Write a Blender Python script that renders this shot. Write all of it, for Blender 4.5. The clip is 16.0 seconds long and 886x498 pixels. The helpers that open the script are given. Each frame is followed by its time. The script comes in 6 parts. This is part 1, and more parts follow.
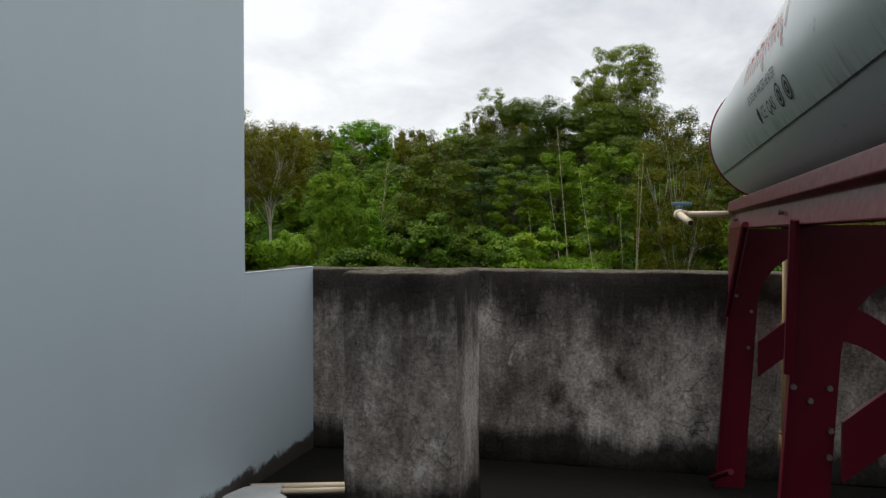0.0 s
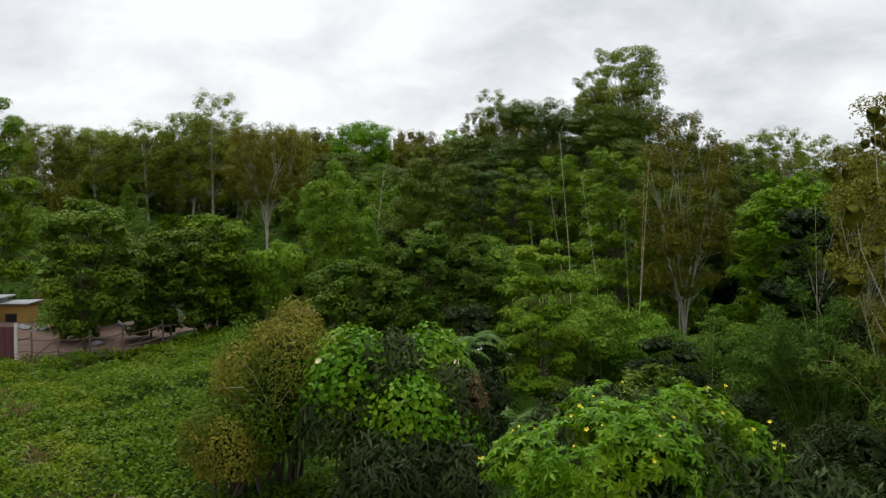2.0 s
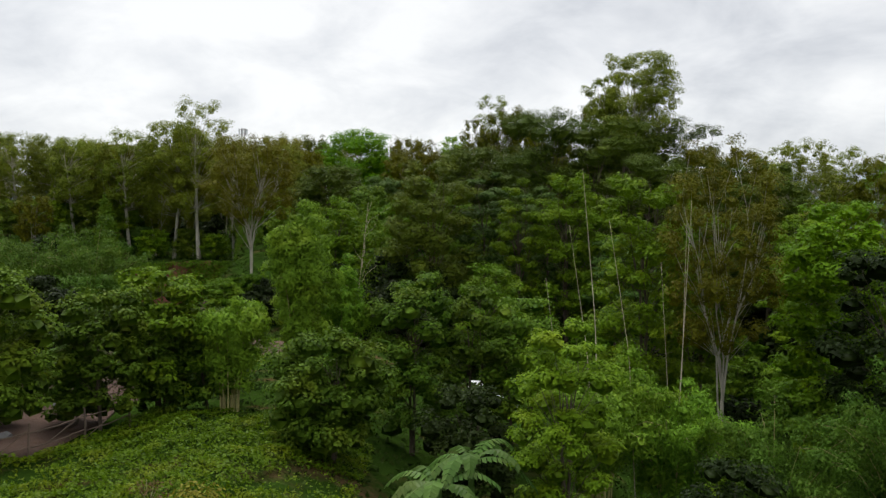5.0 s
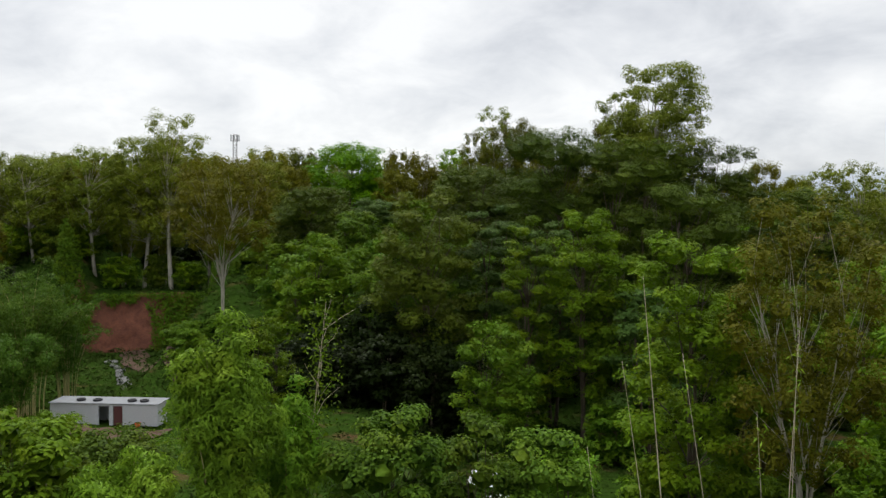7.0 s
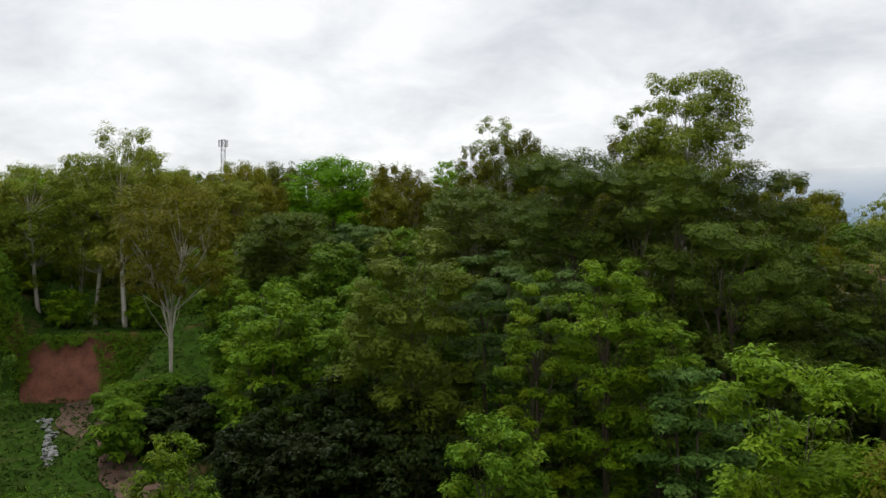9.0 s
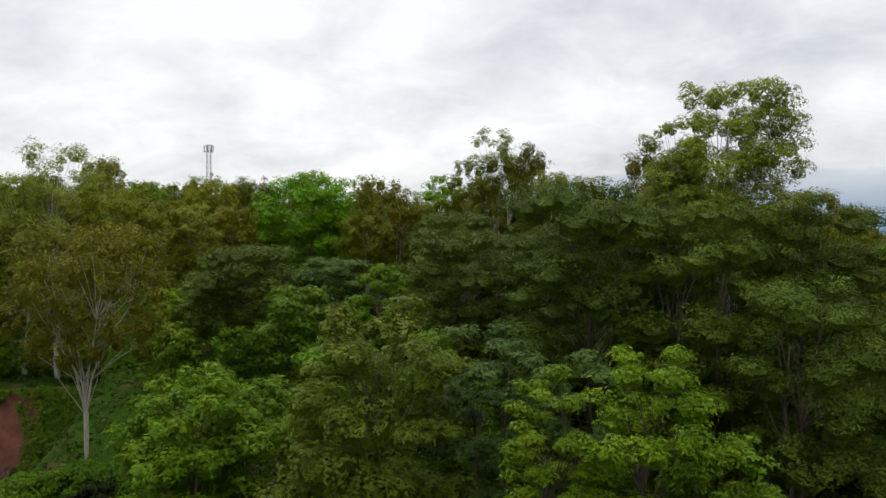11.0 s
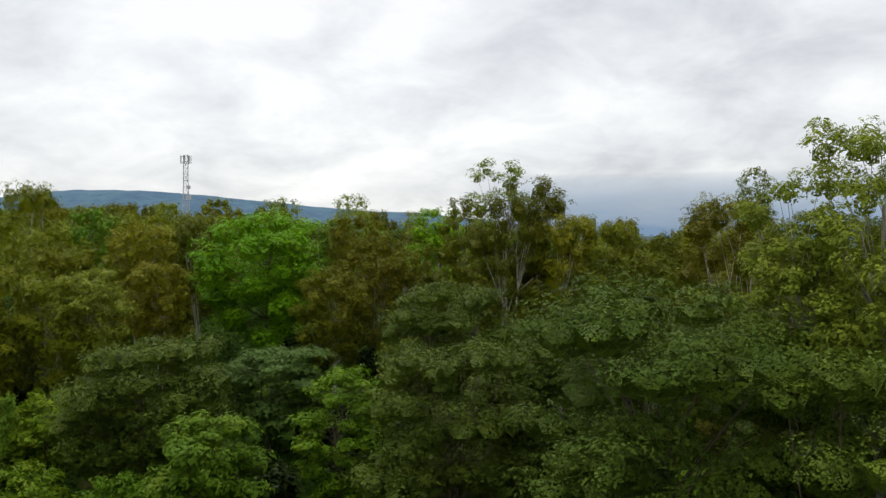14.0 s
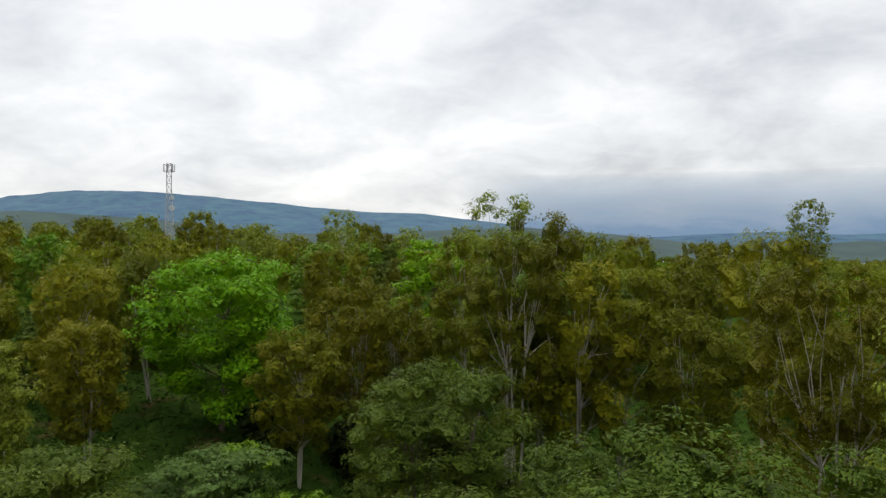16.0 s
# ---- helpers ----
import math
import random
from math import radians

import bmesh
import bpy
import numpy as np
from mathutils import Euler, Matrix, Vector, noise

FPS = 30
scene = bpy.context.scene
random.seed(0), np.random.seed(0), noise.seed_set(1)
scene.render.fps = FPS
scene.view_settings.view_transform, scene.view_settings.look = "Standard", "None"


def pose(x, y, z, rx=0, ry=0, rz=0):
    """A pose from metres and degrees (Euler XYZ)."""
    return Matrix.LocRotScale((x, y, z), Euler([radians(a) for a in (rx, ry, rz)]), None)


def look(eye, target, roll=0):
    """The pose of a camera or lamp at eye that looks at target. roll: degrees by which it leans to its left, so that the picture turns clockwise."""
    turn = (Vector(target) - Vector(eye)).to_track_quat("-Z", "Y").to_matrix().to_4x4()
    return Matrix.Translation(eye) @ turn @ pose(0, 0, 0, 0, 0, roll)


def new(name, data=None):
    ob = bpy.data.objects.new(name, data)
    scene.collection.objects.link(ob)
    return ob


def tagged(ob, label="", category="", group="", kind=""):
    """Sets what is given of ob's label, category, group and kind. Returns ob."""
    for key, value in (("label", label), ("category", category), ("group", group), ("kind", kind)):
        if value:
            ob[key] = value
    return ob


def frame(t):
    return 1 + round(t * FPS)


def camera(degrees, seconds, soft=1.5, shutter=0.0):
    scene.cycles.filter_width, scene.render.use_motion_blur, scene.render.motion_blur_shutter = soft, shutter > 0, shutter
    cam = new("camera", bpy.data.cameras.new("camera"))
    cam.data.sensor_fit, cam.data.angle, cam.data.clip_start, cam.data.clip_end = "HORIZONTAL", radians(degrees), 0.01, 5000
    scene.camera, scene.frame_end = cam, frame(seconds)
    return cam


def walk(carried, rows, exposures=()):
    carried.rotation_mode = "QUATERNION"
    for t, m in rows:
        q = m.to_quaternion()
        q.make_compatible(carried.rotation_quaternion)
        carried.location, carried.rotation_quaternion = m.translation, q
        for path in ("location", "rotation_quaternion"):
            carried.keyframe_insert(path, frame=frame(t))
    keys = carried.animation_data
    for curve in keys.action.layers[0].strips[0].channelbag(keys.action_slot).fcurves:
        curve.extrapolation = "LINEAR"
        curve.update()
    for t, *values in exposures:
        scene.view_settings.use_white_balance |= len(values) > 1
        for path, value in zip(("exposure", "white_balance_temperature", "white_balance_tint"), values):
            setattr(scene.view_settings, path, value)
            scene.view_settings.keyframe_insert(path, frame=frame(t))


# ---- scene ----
# Camera: a small drone that rises from a roof terrace and flies over a wooded hill.
EYE, DIP, LEAN = 7.0, -1.1, 0.0
cam = camera(59.0, 16.0, 1.4)
ROWS = [
    (0.00, 0.000, 0.000, 0.000),
    (0.25, 0.012, 0.162, 0.066),
    (0.50, 0.027, 0.347, 0.113),
    (0.75, 0.048, 0.547, 0.187),
    (1.00, 0.072, 0.773, 0.303),
    (1.25, 0.088, 1.028, 0.401),
    (1.50, 0.101, 1.233, 0.469),
    (1.75, 0.111, 1.445, 0.522),
    (2.00, 0.121, 1.716, 0.580),
    (2.50, 0.146, 2.376, 0.706),
    (3.00, 0.185, 3.188, 0.794),
    (3.60, 0.228, 4.674, 1.120),
    (4.20, 0.250, 6.752, 1.873),
    (4.80, 0.299, 9.436, 2.981),
    (5.50, 0.420, 13.279, 4.468),
    (6.00, 0.482, 16.324, 5.530),
    (6.50, 0.625, 19.573, 6.591),
    (7.00, 0.748, 23.033, 7.667),
    (7.50, 0.925, 26.600, 8.720),
    (8.00, 1.131, 30.406, 9.800),
    (8.80, 1.589, 36.743, 11.456),
    (9.60, 2.311, 43.135, 12.821),
    (10.50, 2.913, 50.219, 14.685),
    (11.00, 3.114, 54.355, 15.828),
    (11.50, 3.305, 58.427, 16.986),
    (12.00, 3.501, 62.444, 18.202),
    (12.50, 3.724, 66.675, 19.385),
    (13.00, 3.961, 71.008, 20.457),
    (13.50, 4.063, 75.550, 21.491),
    (14.00, 4.182, 79.748, 22.588),
    (14.50, 4.366, 83.497, 23.726),
    (15.00, 4.524, 87.496, 24.841),
    (15.50, 4.746, 91.427, 25.950),
    (16.00, 4.987, 95.358, 27.076),
]
walk(cam, [(t, pose(x, y, EYE + z, 90 + DIP, LEAN, 0)) for t, x, y, z in ROWS])

# ---- light: an overcast day ----
SUN_AZ, SUN_EL = radians(-28), radians(62)
world = bpy.data.worlds.new("overcast")
scene.world = world
world.use_nodes = True
wn, wl = world.node_tree.nodes, world.node_tree.links
wn.clear()


def wnode(kind, **values):
    n = wn.new(kind)
    for key, value in values.items():
        n.inputs[key].default_value = value
    return n


def wmath(op, a, b=0.0, clamp=False):
    n = wn.new("ShaderNodeMath")
    n.operation, n.use_clamp = op, clamp
    for i, v in enumerate((a, b)):
        if isinstance(v, (int, float)):
            n.inputs[i].default_value = v
        else:
            wl.new(v, n.inputs[i])
    return n.outputs[0]


w_out = wn.new("ShaderNodeOutputWorld")
w_bg = wn.new("ShaderNodeBackground")
w_sky = wn.new("ShaderNodeTexSky")
w_sky.sky_type, w_sky.sun_disc = "NISHITA", False
w_sky.sun_elevation, w_sky.sun_rotation = SUN_EL, SUN_AZ
w_co = wn.new("ShaderNodeTexCoord")
w_sep = wn.new("ShaderNodeSeparateXYZ")
wl.new(w_co.outputs["Generated"], w_sep.inputs[0])
# clouds lie on a flat layer: the direction is carried up to it
lift = wmath("ADD", wmath("MAXIMUM", w_sep.outputs["Z"], 0.0), 0.34)
w_comb = wn.new("ShaderNodeCombineXYZ")
wl.new(wmath("DIVIDE", w_sep.outputs["X"], lift), w_comb.inputs[0])
wl.new(wmath("DIVIDE", w_sep.outputs["Y"], lift), w_comb.inputs[1])


def cloud_noise(scale, detail, rough, shift):
    m = wn.new("ShaderNodeMapping")
    m.inputs["Location"].default_value = shift
    wl.new(w_comb.outputs[0], m.inputs[0])
    n = wnode("ShaderNodeTexNoise", Scale=scale, Detail=detail, Roughness=rough, Distortion=0.35)
    wl.new(m.outputs[0], n.inputs["Vector"])
    return n.outputs["Fac"]


big, fine = cloud_noise(1.2, 5.0, 0.55, (1.3, 0.4, 0)), cloud_noise(3.4, 8.0, 0.58, (4.2, 2.0, 3.0))
fac = wmath("ADD", wmath("MULTIPLY", big, 0.50), wmath("MULTIPLY", fine, 0.50))
# the thin place in the cloud where the sun stands behind it
glow = wn.new("ShaderNodeVectorMath")
glow.operation = "DOT_PRODUCT"
wl.new(w_co.outputs["Generated"], glow.inputs[0])
glow.inputs[1].default_value = Vector((-0.30, 0.92, 0.26)).normalized()
halo = wmath("POWER", wmath("MAXIMUM", glow.outputs["Value"], 0.0), 40.0)
fac = wmath("ADD", fac, wmath("MULTIPLY", halo, 0.13))
w_ramp = wn.new("ShaderNodeValToRGB")
w_ramp.color_ramp.elements[0].position, w_ramp.color_ramp.elements[0].color = 0.38, (0.59, 0.605, 0.635, 1)
w_ramp.color_ramp.elements[1].position, w_ramp.color_ramp.elements[1].color = 0.62, (0.98, 0.98, 0.97, 1)
mid_stop = w_ramp.color_ramp.elements.new(0.50)
mid_stop.color = (0.79, 0.80, 0.815, 1)
wl.new(fac, w_ramp.inputs[0])
# far rain cloud low over the plain on one side
low = wmath("POWER", wmath("SUBTRACT", 1.0, wmath("DIVIDE", wmath("ABSOLUTE", w_sep.outputs["Z"]), 0.075), True), 0.6)
side = wmath("MULTIPLY", wmath("SUBTRACT", w_sep.outputs["X"], 0.02), 11.0, True)
w_rain = wn.new("ShaderNodeMixRGB")
wl.new(wmath("MULTIPLY", wmath("MULTIPLY", low, side), wmath("ADD", fine, 0.52)), w_rain.inputs[0])
wl.new(w_ramp.outputs[0], w_rain.inputs[1])
w_rain.inputs[2].default_value = (0.16, 0.27, 0.43, 1)
w_add = wn.new("ShaderNodeMixRGB")
w_add.blend_type = "ADD"
w_add.inputs[0].default_value = 0.015
wl.new(w_rain.outputs[0], w_add.inputs[1])
wl.new(w_sky.outputs[0], w_add.inputs[2])
wl.new(w_add.outputs[0], w_bg.inputs["Color"])
# an overcast sky is brightest overhead
overhead = wmath("MULTIPLY", wmath("SUBTRACT", w_sep.outputs["Z"], 0.28), 1.4, True)
wl.new(wmath("ADD", wmath("MULTIPLY", overhead, 1.1), 0.95), w_bg.inputs["Strength"])
wl.new(w_bg.outputs[0], w_out.inputs["Surface"])

sun = new("sun", bpy.data.lights.new("sun", "SUN"))
sun.data.energy, sun.data.angle, sun.data.color = 2.2, radians(25), (1.0, 0.97, 0.92)
sun.matrix_world = look((60 * math.sin(SUN_AZ), 60 * math.cos(SUN_AZ), 60 * math.tan(SUN_EL)), (0, 0, 0))

# ---- materials ----
def material(name):
    m = bpy.data.materials.new(name)
    m.use_nodes = True
    t = m.node_tree
    return m, t.nodes, t.links, t.nodes["Principled BSDF"]


def ramp_node(nodes, stops):
    r = nodes.new("ShaderNodeValToRGB")
    e = r.color_ramp.elements
    while len(e) < len(stops):
        e.new(0.5)
    for el, (p, c) in zip(e, stops):
        el.position, el.color = p, (*c, 1)
    return r


def noise_node(nodes, links, coord, scale, detail=6.0, rough=0.6, stretch=None):
    n = nodes.new("ShaderNodeTexNoise")
    n.inputs["Scale"].default_value, n.inputs["Detail"].default_value, n.inputs["Roughness"].default_value = scale, detail, rough
    if stretch:
        mp = nodes.new("ShaderNodeMapping")
        mp.inputs["Scale"].default_value = stretch
        links.new(coord, mp.inputs[0])
        coord = mp.outputs[0]
    links.new(coord, n.inputs["Vector"])
    return n.outputs["Fac"]


def mix_col(nodes, links, fac, a, b, blend="MIX"):
    n = nodes.new("ShaderNodeMixRGB")
    n.blend_type = blend
    for i, v in ((0, fac), (1, a), (2, b)):
        if isinstance(v, (int, float)):
            n.inputs[i].default_value = v
        elif isinstance(v, tuple):
            n.inputs[i].default_value = (*v, 1)
        else:
            links.new(v, n.inputs[i])
    return n.outputs[0]


def add_bump(nodes, links, bsdf, height, strength, distance):
    b = nodes.new("ShaderNodeBump")
    b.inputs["Strength"].default_value, b.inputs["Distance"].default_value = strength, distance
    links.new(height, b.inputs["Height"])
    links.new(b.outputs[0], bsdf.inputs["Normal"])


def leaf_mat(name, dark, light, young, see=0.26, rough=0.55, gloss=0.07, leaflet=0.0, cover=0.56, hues=(0.487, 0.503), tones=(0.58, 0.96)):
    """Leaves: each leaf and each tree a little different, with some young or yellowed growth in patches.
    With leaflet (metres), every sprig is parted into small leaflets with gaps between them."""
    m, nodes, links, bsdf = material(name)
    geo, info, co = nodes.new("ShaderNodeNewGeometry"), nodes.new("ShaderNodeObjectInfo"), nodes.new("ShaderNodeTexCoord")
    spread = nodes.new("ShaderNodeMapRange")
    spread.inputs["To Min"].default_value, spread.inputs["To Max"].default_value = (0.34, 0.62) if leaflet else (0.15, 0.80)
    links.new(geo.outputs["Random Per Island"], spread.inputs["Value"])
    c = mix_col(nodes, links, spread.outputs[0], dark, light)
    patch = ramp_node(nodes, [(0.5, (0, 0, 0)), (0.72, (1, 1, 1))])
    links.new(noise_node(nodes, links, co.outputs["Object"], 0.55, 3.0), patch.inputs[0])
    c = mix_col(nodes, links, patch.outputs[0], c, mix_col(nodes, links, 0.55, c, young))
    hsv = nodes.new("ShaderNodeHueSaturation")
    mr = nodes.new("ShaderNodeMapRange")
    mr.inputs["To Min"].default_value, mr.inputs["To Max"].default_value = tones
    links.new(info.outputs["Random"], mr.inputs["Value"])
    hu, hm = nodes.new("ShaderNodeMath"), nodes.new("ShaderNodeMapRange")
    hu.operation = "FRACT"
    mul = nodes.new("ShaderNodeMath")
    mul.operation = "MULTIPLY"
    mul.inputs[1].default_value = 7.31
    links.new(info.outputs["Random"], mul.inputs[0])
    links.new(mul.outputs[0], hu.inputs[0])
    hm.inputs["To Min"].default_value, hm.inputs["To Max"].default_value = hues
    links.new(hu.outputs[0], hm.inputs["Value"])
    links.new(hm.outputs[0], hsv.inputs["Hue"])
    links.new(c, hsv.inputs["Color"])
    value = mr.outputs[0]
    bsdf.inputs["Roughness"].default_value = rough
    bsdf.inputs["Specular IOR Level"].default_value = gloss
    tr = nodes.new("ShaderNodeBsdfTranslucent")
    mx = nodes.new("ShaderNodeMixShader")
    mx.inputs[0].default_value = see
    links.new(bsdf.outputs[0], mx.inputs[1])
    links.new(tr.outputs[0], mx.inputs[2])
    top = mx.outputs[0]
    if leaflet:
        vo = nodes.new("ShaderNodeTexVoronoi")
        vo.inputs["Scale"].default_value = 1 / leaflet
        links.new(co.outputs["Object"], vo.inputs["Vector"])
        # each leaflet has its own tone and its own tilt
        sep, tone, both = nodes.new("ShaderNodeSeparateXYZ"), nodes.new("ShaderNodeMapRange"), nodes.new("ShaderNodeMath")
        links.new(vo.outputs["Color"], sep.inputs[0])
        tone.inputs["To Min"].default_value, tone.inputs["To Max"].default_value = 0.86, 1.14
        links.new(sep.outputs[0], tone.inputs["Value"])
        both.operation = "MULTIPLY"
        links.new(value, both.inputs[0])
        links.new(tone.outputs[0], both.inputs[1])
        value = both.outputs[0]
        tilt, add, nrm = nodes.new("ShaderNodeVectorMath"), nodes.new("ShaderNodeVectorMath"), nodes.new("ShaderNodeVectorMath")
        tilt.operation, nrm.operation = "MULTIPLY_ADD", "NORMALIZE"
        tilt.inputs[1].default_value, tilt.inputs[2].default_value = (0.4, 0.4, 0.4), (-0.2, -0.2, -0.2)
        links.new(vo.outputs["Color"], tilt.inputs[0])
        links.new(tilt.outputs[0], add.inputs[0])
        links.new(geo.outputs["Normal"], add.inputs[1])
        links.new(add.outputs[0], nrm.inputs[0])
        links.new(nrm.outputs[0], bsdf.inputs["Normal"])
        cut, gap, cutter = nodes.new("ShaderNodeMath"), nodes.new("ShaderNodeBsdfTransparent"), nodes.new("ShaderNodeMixShader")
        cut.operation = "LESS_THAN"
        cut.inputs[1].default_value = cover
        links.new(vo.outputs["Distance"], cut.inputs[0])
        links.new(cut.outputs[0], cutter.inputs[0])
        links.new(gap.outputs[0], cutter.inputs[1])
        links.new(top, cutter.inputs[2])
        top = cutter.outputs[0]
    links.new(value, hsv.inputs["Value"])
    links.new(hsv.outputs[0], bsdf.inputs["Base Color"])
    links.new(hsv.outputs[0], tr.inputs["Color"])
    links.new(top, nodes["Material Output"].inputs["Surface"])
    return m


def bark_mat(name, dark, light, scale=3.0):
    m, nodes, links, bsdf = material(name)
    co = nodes.new("ShaderNodeTexCoord").outputs["Object"]
    f = noise_node(nodes, links, co, scale, 8.0, 0.65, (1, 1, 0.25))
    r = ramp_node(nodes, [(0.3, dark), (0.7, light)])
    links.new(f, r.inputs[0])
    links.new(r.outputs[0], bsdf.inputs["Base Color"])
    bsdf.inputs["Roughness"].default_value = 0.85
    add_bump(nodes, links, bsdf, f, 0.5, 0.02)
    return m


def plain_mat(name, colour, rough=0.6, metal=0.0, var=0.12, scale=6.0, bump=0.0, gloss=0.3):
    """A painted, moulded or metal surface with light wear at two scales."""
    m, nodes, links, bsdf = material(name)
    co = nodes.new("ShaderNodeTexCoord").outputs["Object"]
    a, b = noise_node(nodes, links, co, scale, 6.0), noise_node(nodes, links, co, scale * 9, 4.0)
    lo, hi = tuple(c * (1 - var * 2) for c in colour), tuple(min(1, c * (1 + var)) for c in colour)
    c = mix_col(nodes, links, a, lo, hi)
    c = mix_col(nodes, links, mix_col(nodes, links, 0.5, a, b), c, colour)
    links.new(c, bsdf.inputs["Base Color"])
    r = nodes.new("ShaderNodeMapRange")
    r.inputs["To Min"].default_value, r.inputs["To Max"].default_value = max(0, rough - 0.12), min(1, rough + 0.12)
    links.new(b, r.inputs["Value"])
    links.new(r.outputs[0], bsdf.inputs["Roughness"])
    bsdf.inputs["Metallic"].default_value = metal
    bsdf.inputs["Specular IOR Level"].default_value = gloss
    if bump:
        add_bump(nodes, links, bsdf, b, bump, 0.004)
    return m


def weathered_wall():
    """Old cement render: pale grey, black mould running down from the top and up from the wet foot, fine cracks."""
    m, nodes, links, bsdf = material("weathered_cement")
    co = nodes.new("ShaderNodeTexCoord").outputs["Object"]
    sep = nodes.new("ShaderNodeSeparateXYZ")
    links.new(co, sep.inputs[0])
    pale = ramp_node(nodes, [(0.34, (0.105, 0.088, 0.080)), (0.49, (0.285, 0.255, 0.235)), (0.62, (0.56, 0.52, 0.48))])
    links.new(noise_node(nodes, links, co, 2.6, 10.0, 0.70, (1.0, 1.0, 0.7)), pale.inputs[0])
    grain = ramp_node(nodes, [(0.36, (0.40, 0.39, 0.38)), (0.62, (1.35, 1.34, 1.31))])
    links.new(noise_node(nodes, links, co, 70.0, 6.0, 0.75), grain.inputs[0])
    base = mix_col(nodes, links, 0.8, pale.outputs[0], grain.outputs[0], "MULTIPLY")
    drip = ramp_node(nodes, [(0.38, (0.50, 0.47, 0.46)), (0.60, (1.15, 1.14, 1.12))])
    links.new(noise_node(nodes, links, co, 13.0, 7.0, 0.66, (1.0, 1.0, 0.09)), drip.inputs[0])
    base = mix_col(nodes, links, 0.45, base, drip.outputs[0], "MULTIPLY")
    # remains of old limewash in hard-edged flakes
    flake = ramp_node(nodes, [(0.575, (0, 0, 0)), (0.605, (0.75, 0.75, 0.75))])
    links.new(noise_node(nodes, links, co, 5.5, 12.0, 0.78, (1.0, 1.0, 0.6)), flake.inputs[0])
    base = mix_col(nodes, links, flake.outputs[0], base, (0.52, 0.495, 0.46))
    # mould from the top edge and the foot, broken up by streaks
    streak = mix_col(nodes, links, 0.5, noise_node(nodes, links, co, 11.0, 8.0, 0.68, (1.0, 1.0, 0.16)), noise_node(nodes, links, co, 3.1, 8.0, 0.66))
    blot = noise_node(nodes, links, co, 3.0, 9.0, 0.66, (1.0, 1.0, 0.75))

    def band(lo, hi, noise_out, gain):
        mr = nodes.new("ShaderNodeMapRange")
        mr.inputs["From Min"].default_value, mr.inputs["From Max"].default_value = lo, hi
        links.new(sep.outputs["Z"], mr.inputs["Value"])
        a = mix_col(nodes, links, gain, mr.outputs[0], noise_out)
        r = ramp_node(nodes, [(0.49, (0, 0, 0)), (0.62, (0.92, 0.92, 0.92))])
        links.new(a, r.inputs[0])
        return r.outputs[0]

    mould = (0.020, 0.015, 0.014)
    base = mix_col(nodes, links, band(-0.80, -0.12, streak, 0.60), base, mould)
    base = mix_col(nodes, links, band(-0.66, -0.96, streak, 0.55), base, (0.010, 0.009, 0.008))
    spots = ramp_node(nodes, [(0.55, (0, 0, 0)), (0.66, (0.88, 0.88, 0.88))])
    links.new(blot, spots.inputs[0])
    base = mix_col(nodes, links, spots.outputs[0], base, mould)
    # tops: brown moss and dust with pale worn flecks
    flat = nodes.new("ShaderNodeSeparateXYZ")
    links.new(nodes.new("ShaderNodeNewGeometry").outputs["Normal"], flat.inputs[0])
    lying = ramp_node(nodes, [(0.60, (0, 0, 0)), (0.90, (1, 1, 1))])
    links.new(flat.outputs["Z"], lying.inputs[0])
    moss = ramp_node(nodes, [(0.40, (0.036, 0.030, 0.020)), (0.54, (0.082, 0.070, 0.048)), (0.70, (0.20, 0.19, 0.16))])
    links.new(noise_node(nodes, links, co, 34.0, 10.0, 0.72), moss.inputs[0])
    base = mix_col(nodes, links, lying.outputs[0], base, moss.outputs[0])
    vor = nodes.new("ShaderNodeTexVoronoi")
    vor.feature = "DISTANCE_TO_EDGE"
    vor.inputs["Scale"].default_value = 9.0
    warp = nodes.new("ShaderNodeVectorMath")
    warp.operation = "ADD"
    nz = nodes.new("ShaderNodeTexNoise")
    nz.inputs["Scale"].default_value = 7.0
    links.new(co, nz.inputs["Vector"])
    sc = nodes.new("ShaderNodeVectorMath")
    sc.operation = "SCALE"
    sc.inputs["Scale"].default_value = 0.16
    links.new(nz.outputs["Color"], sc.inputs[0])
    links.new(co, warp.inputs[0])
    links.new(sc.outputs[0], warp.inputs[1])
    links.new(warp.outputs[0], vor.inputs["Vector"])
    crack = ramp_node(nodes, [(0.0, (0.22, 0.21, 0.20)), (0.028, (1, 1, 1))])
    links.new(vor.outputs["Distance"], crack.inputs[0])
    thin = ramp_node(nodes, [(0.46, (0, 0, 0)), (0.62, (0.8, 0.8, 0.8))])
    links.new(noise_node(nodes, links, co, 2.0, 3.0), thin.inputs[0])
    base = mix_col(nodes, links, thin.outputs[0], base, crack.outputs[0], "MULTIPLY")
    links.new(base, bsdf.inputs["Base Color"])
    bsdf.inputs["Roughness"].default_value = 0.93
    bsdf.inputs["Specular IOR Level"].default_value = 0.1
    add_bump(nodes, links, bsdf, noise_node(nodes, links, co, 34.0, 8.0, 0.75), 1.0, 0.010)
    return m


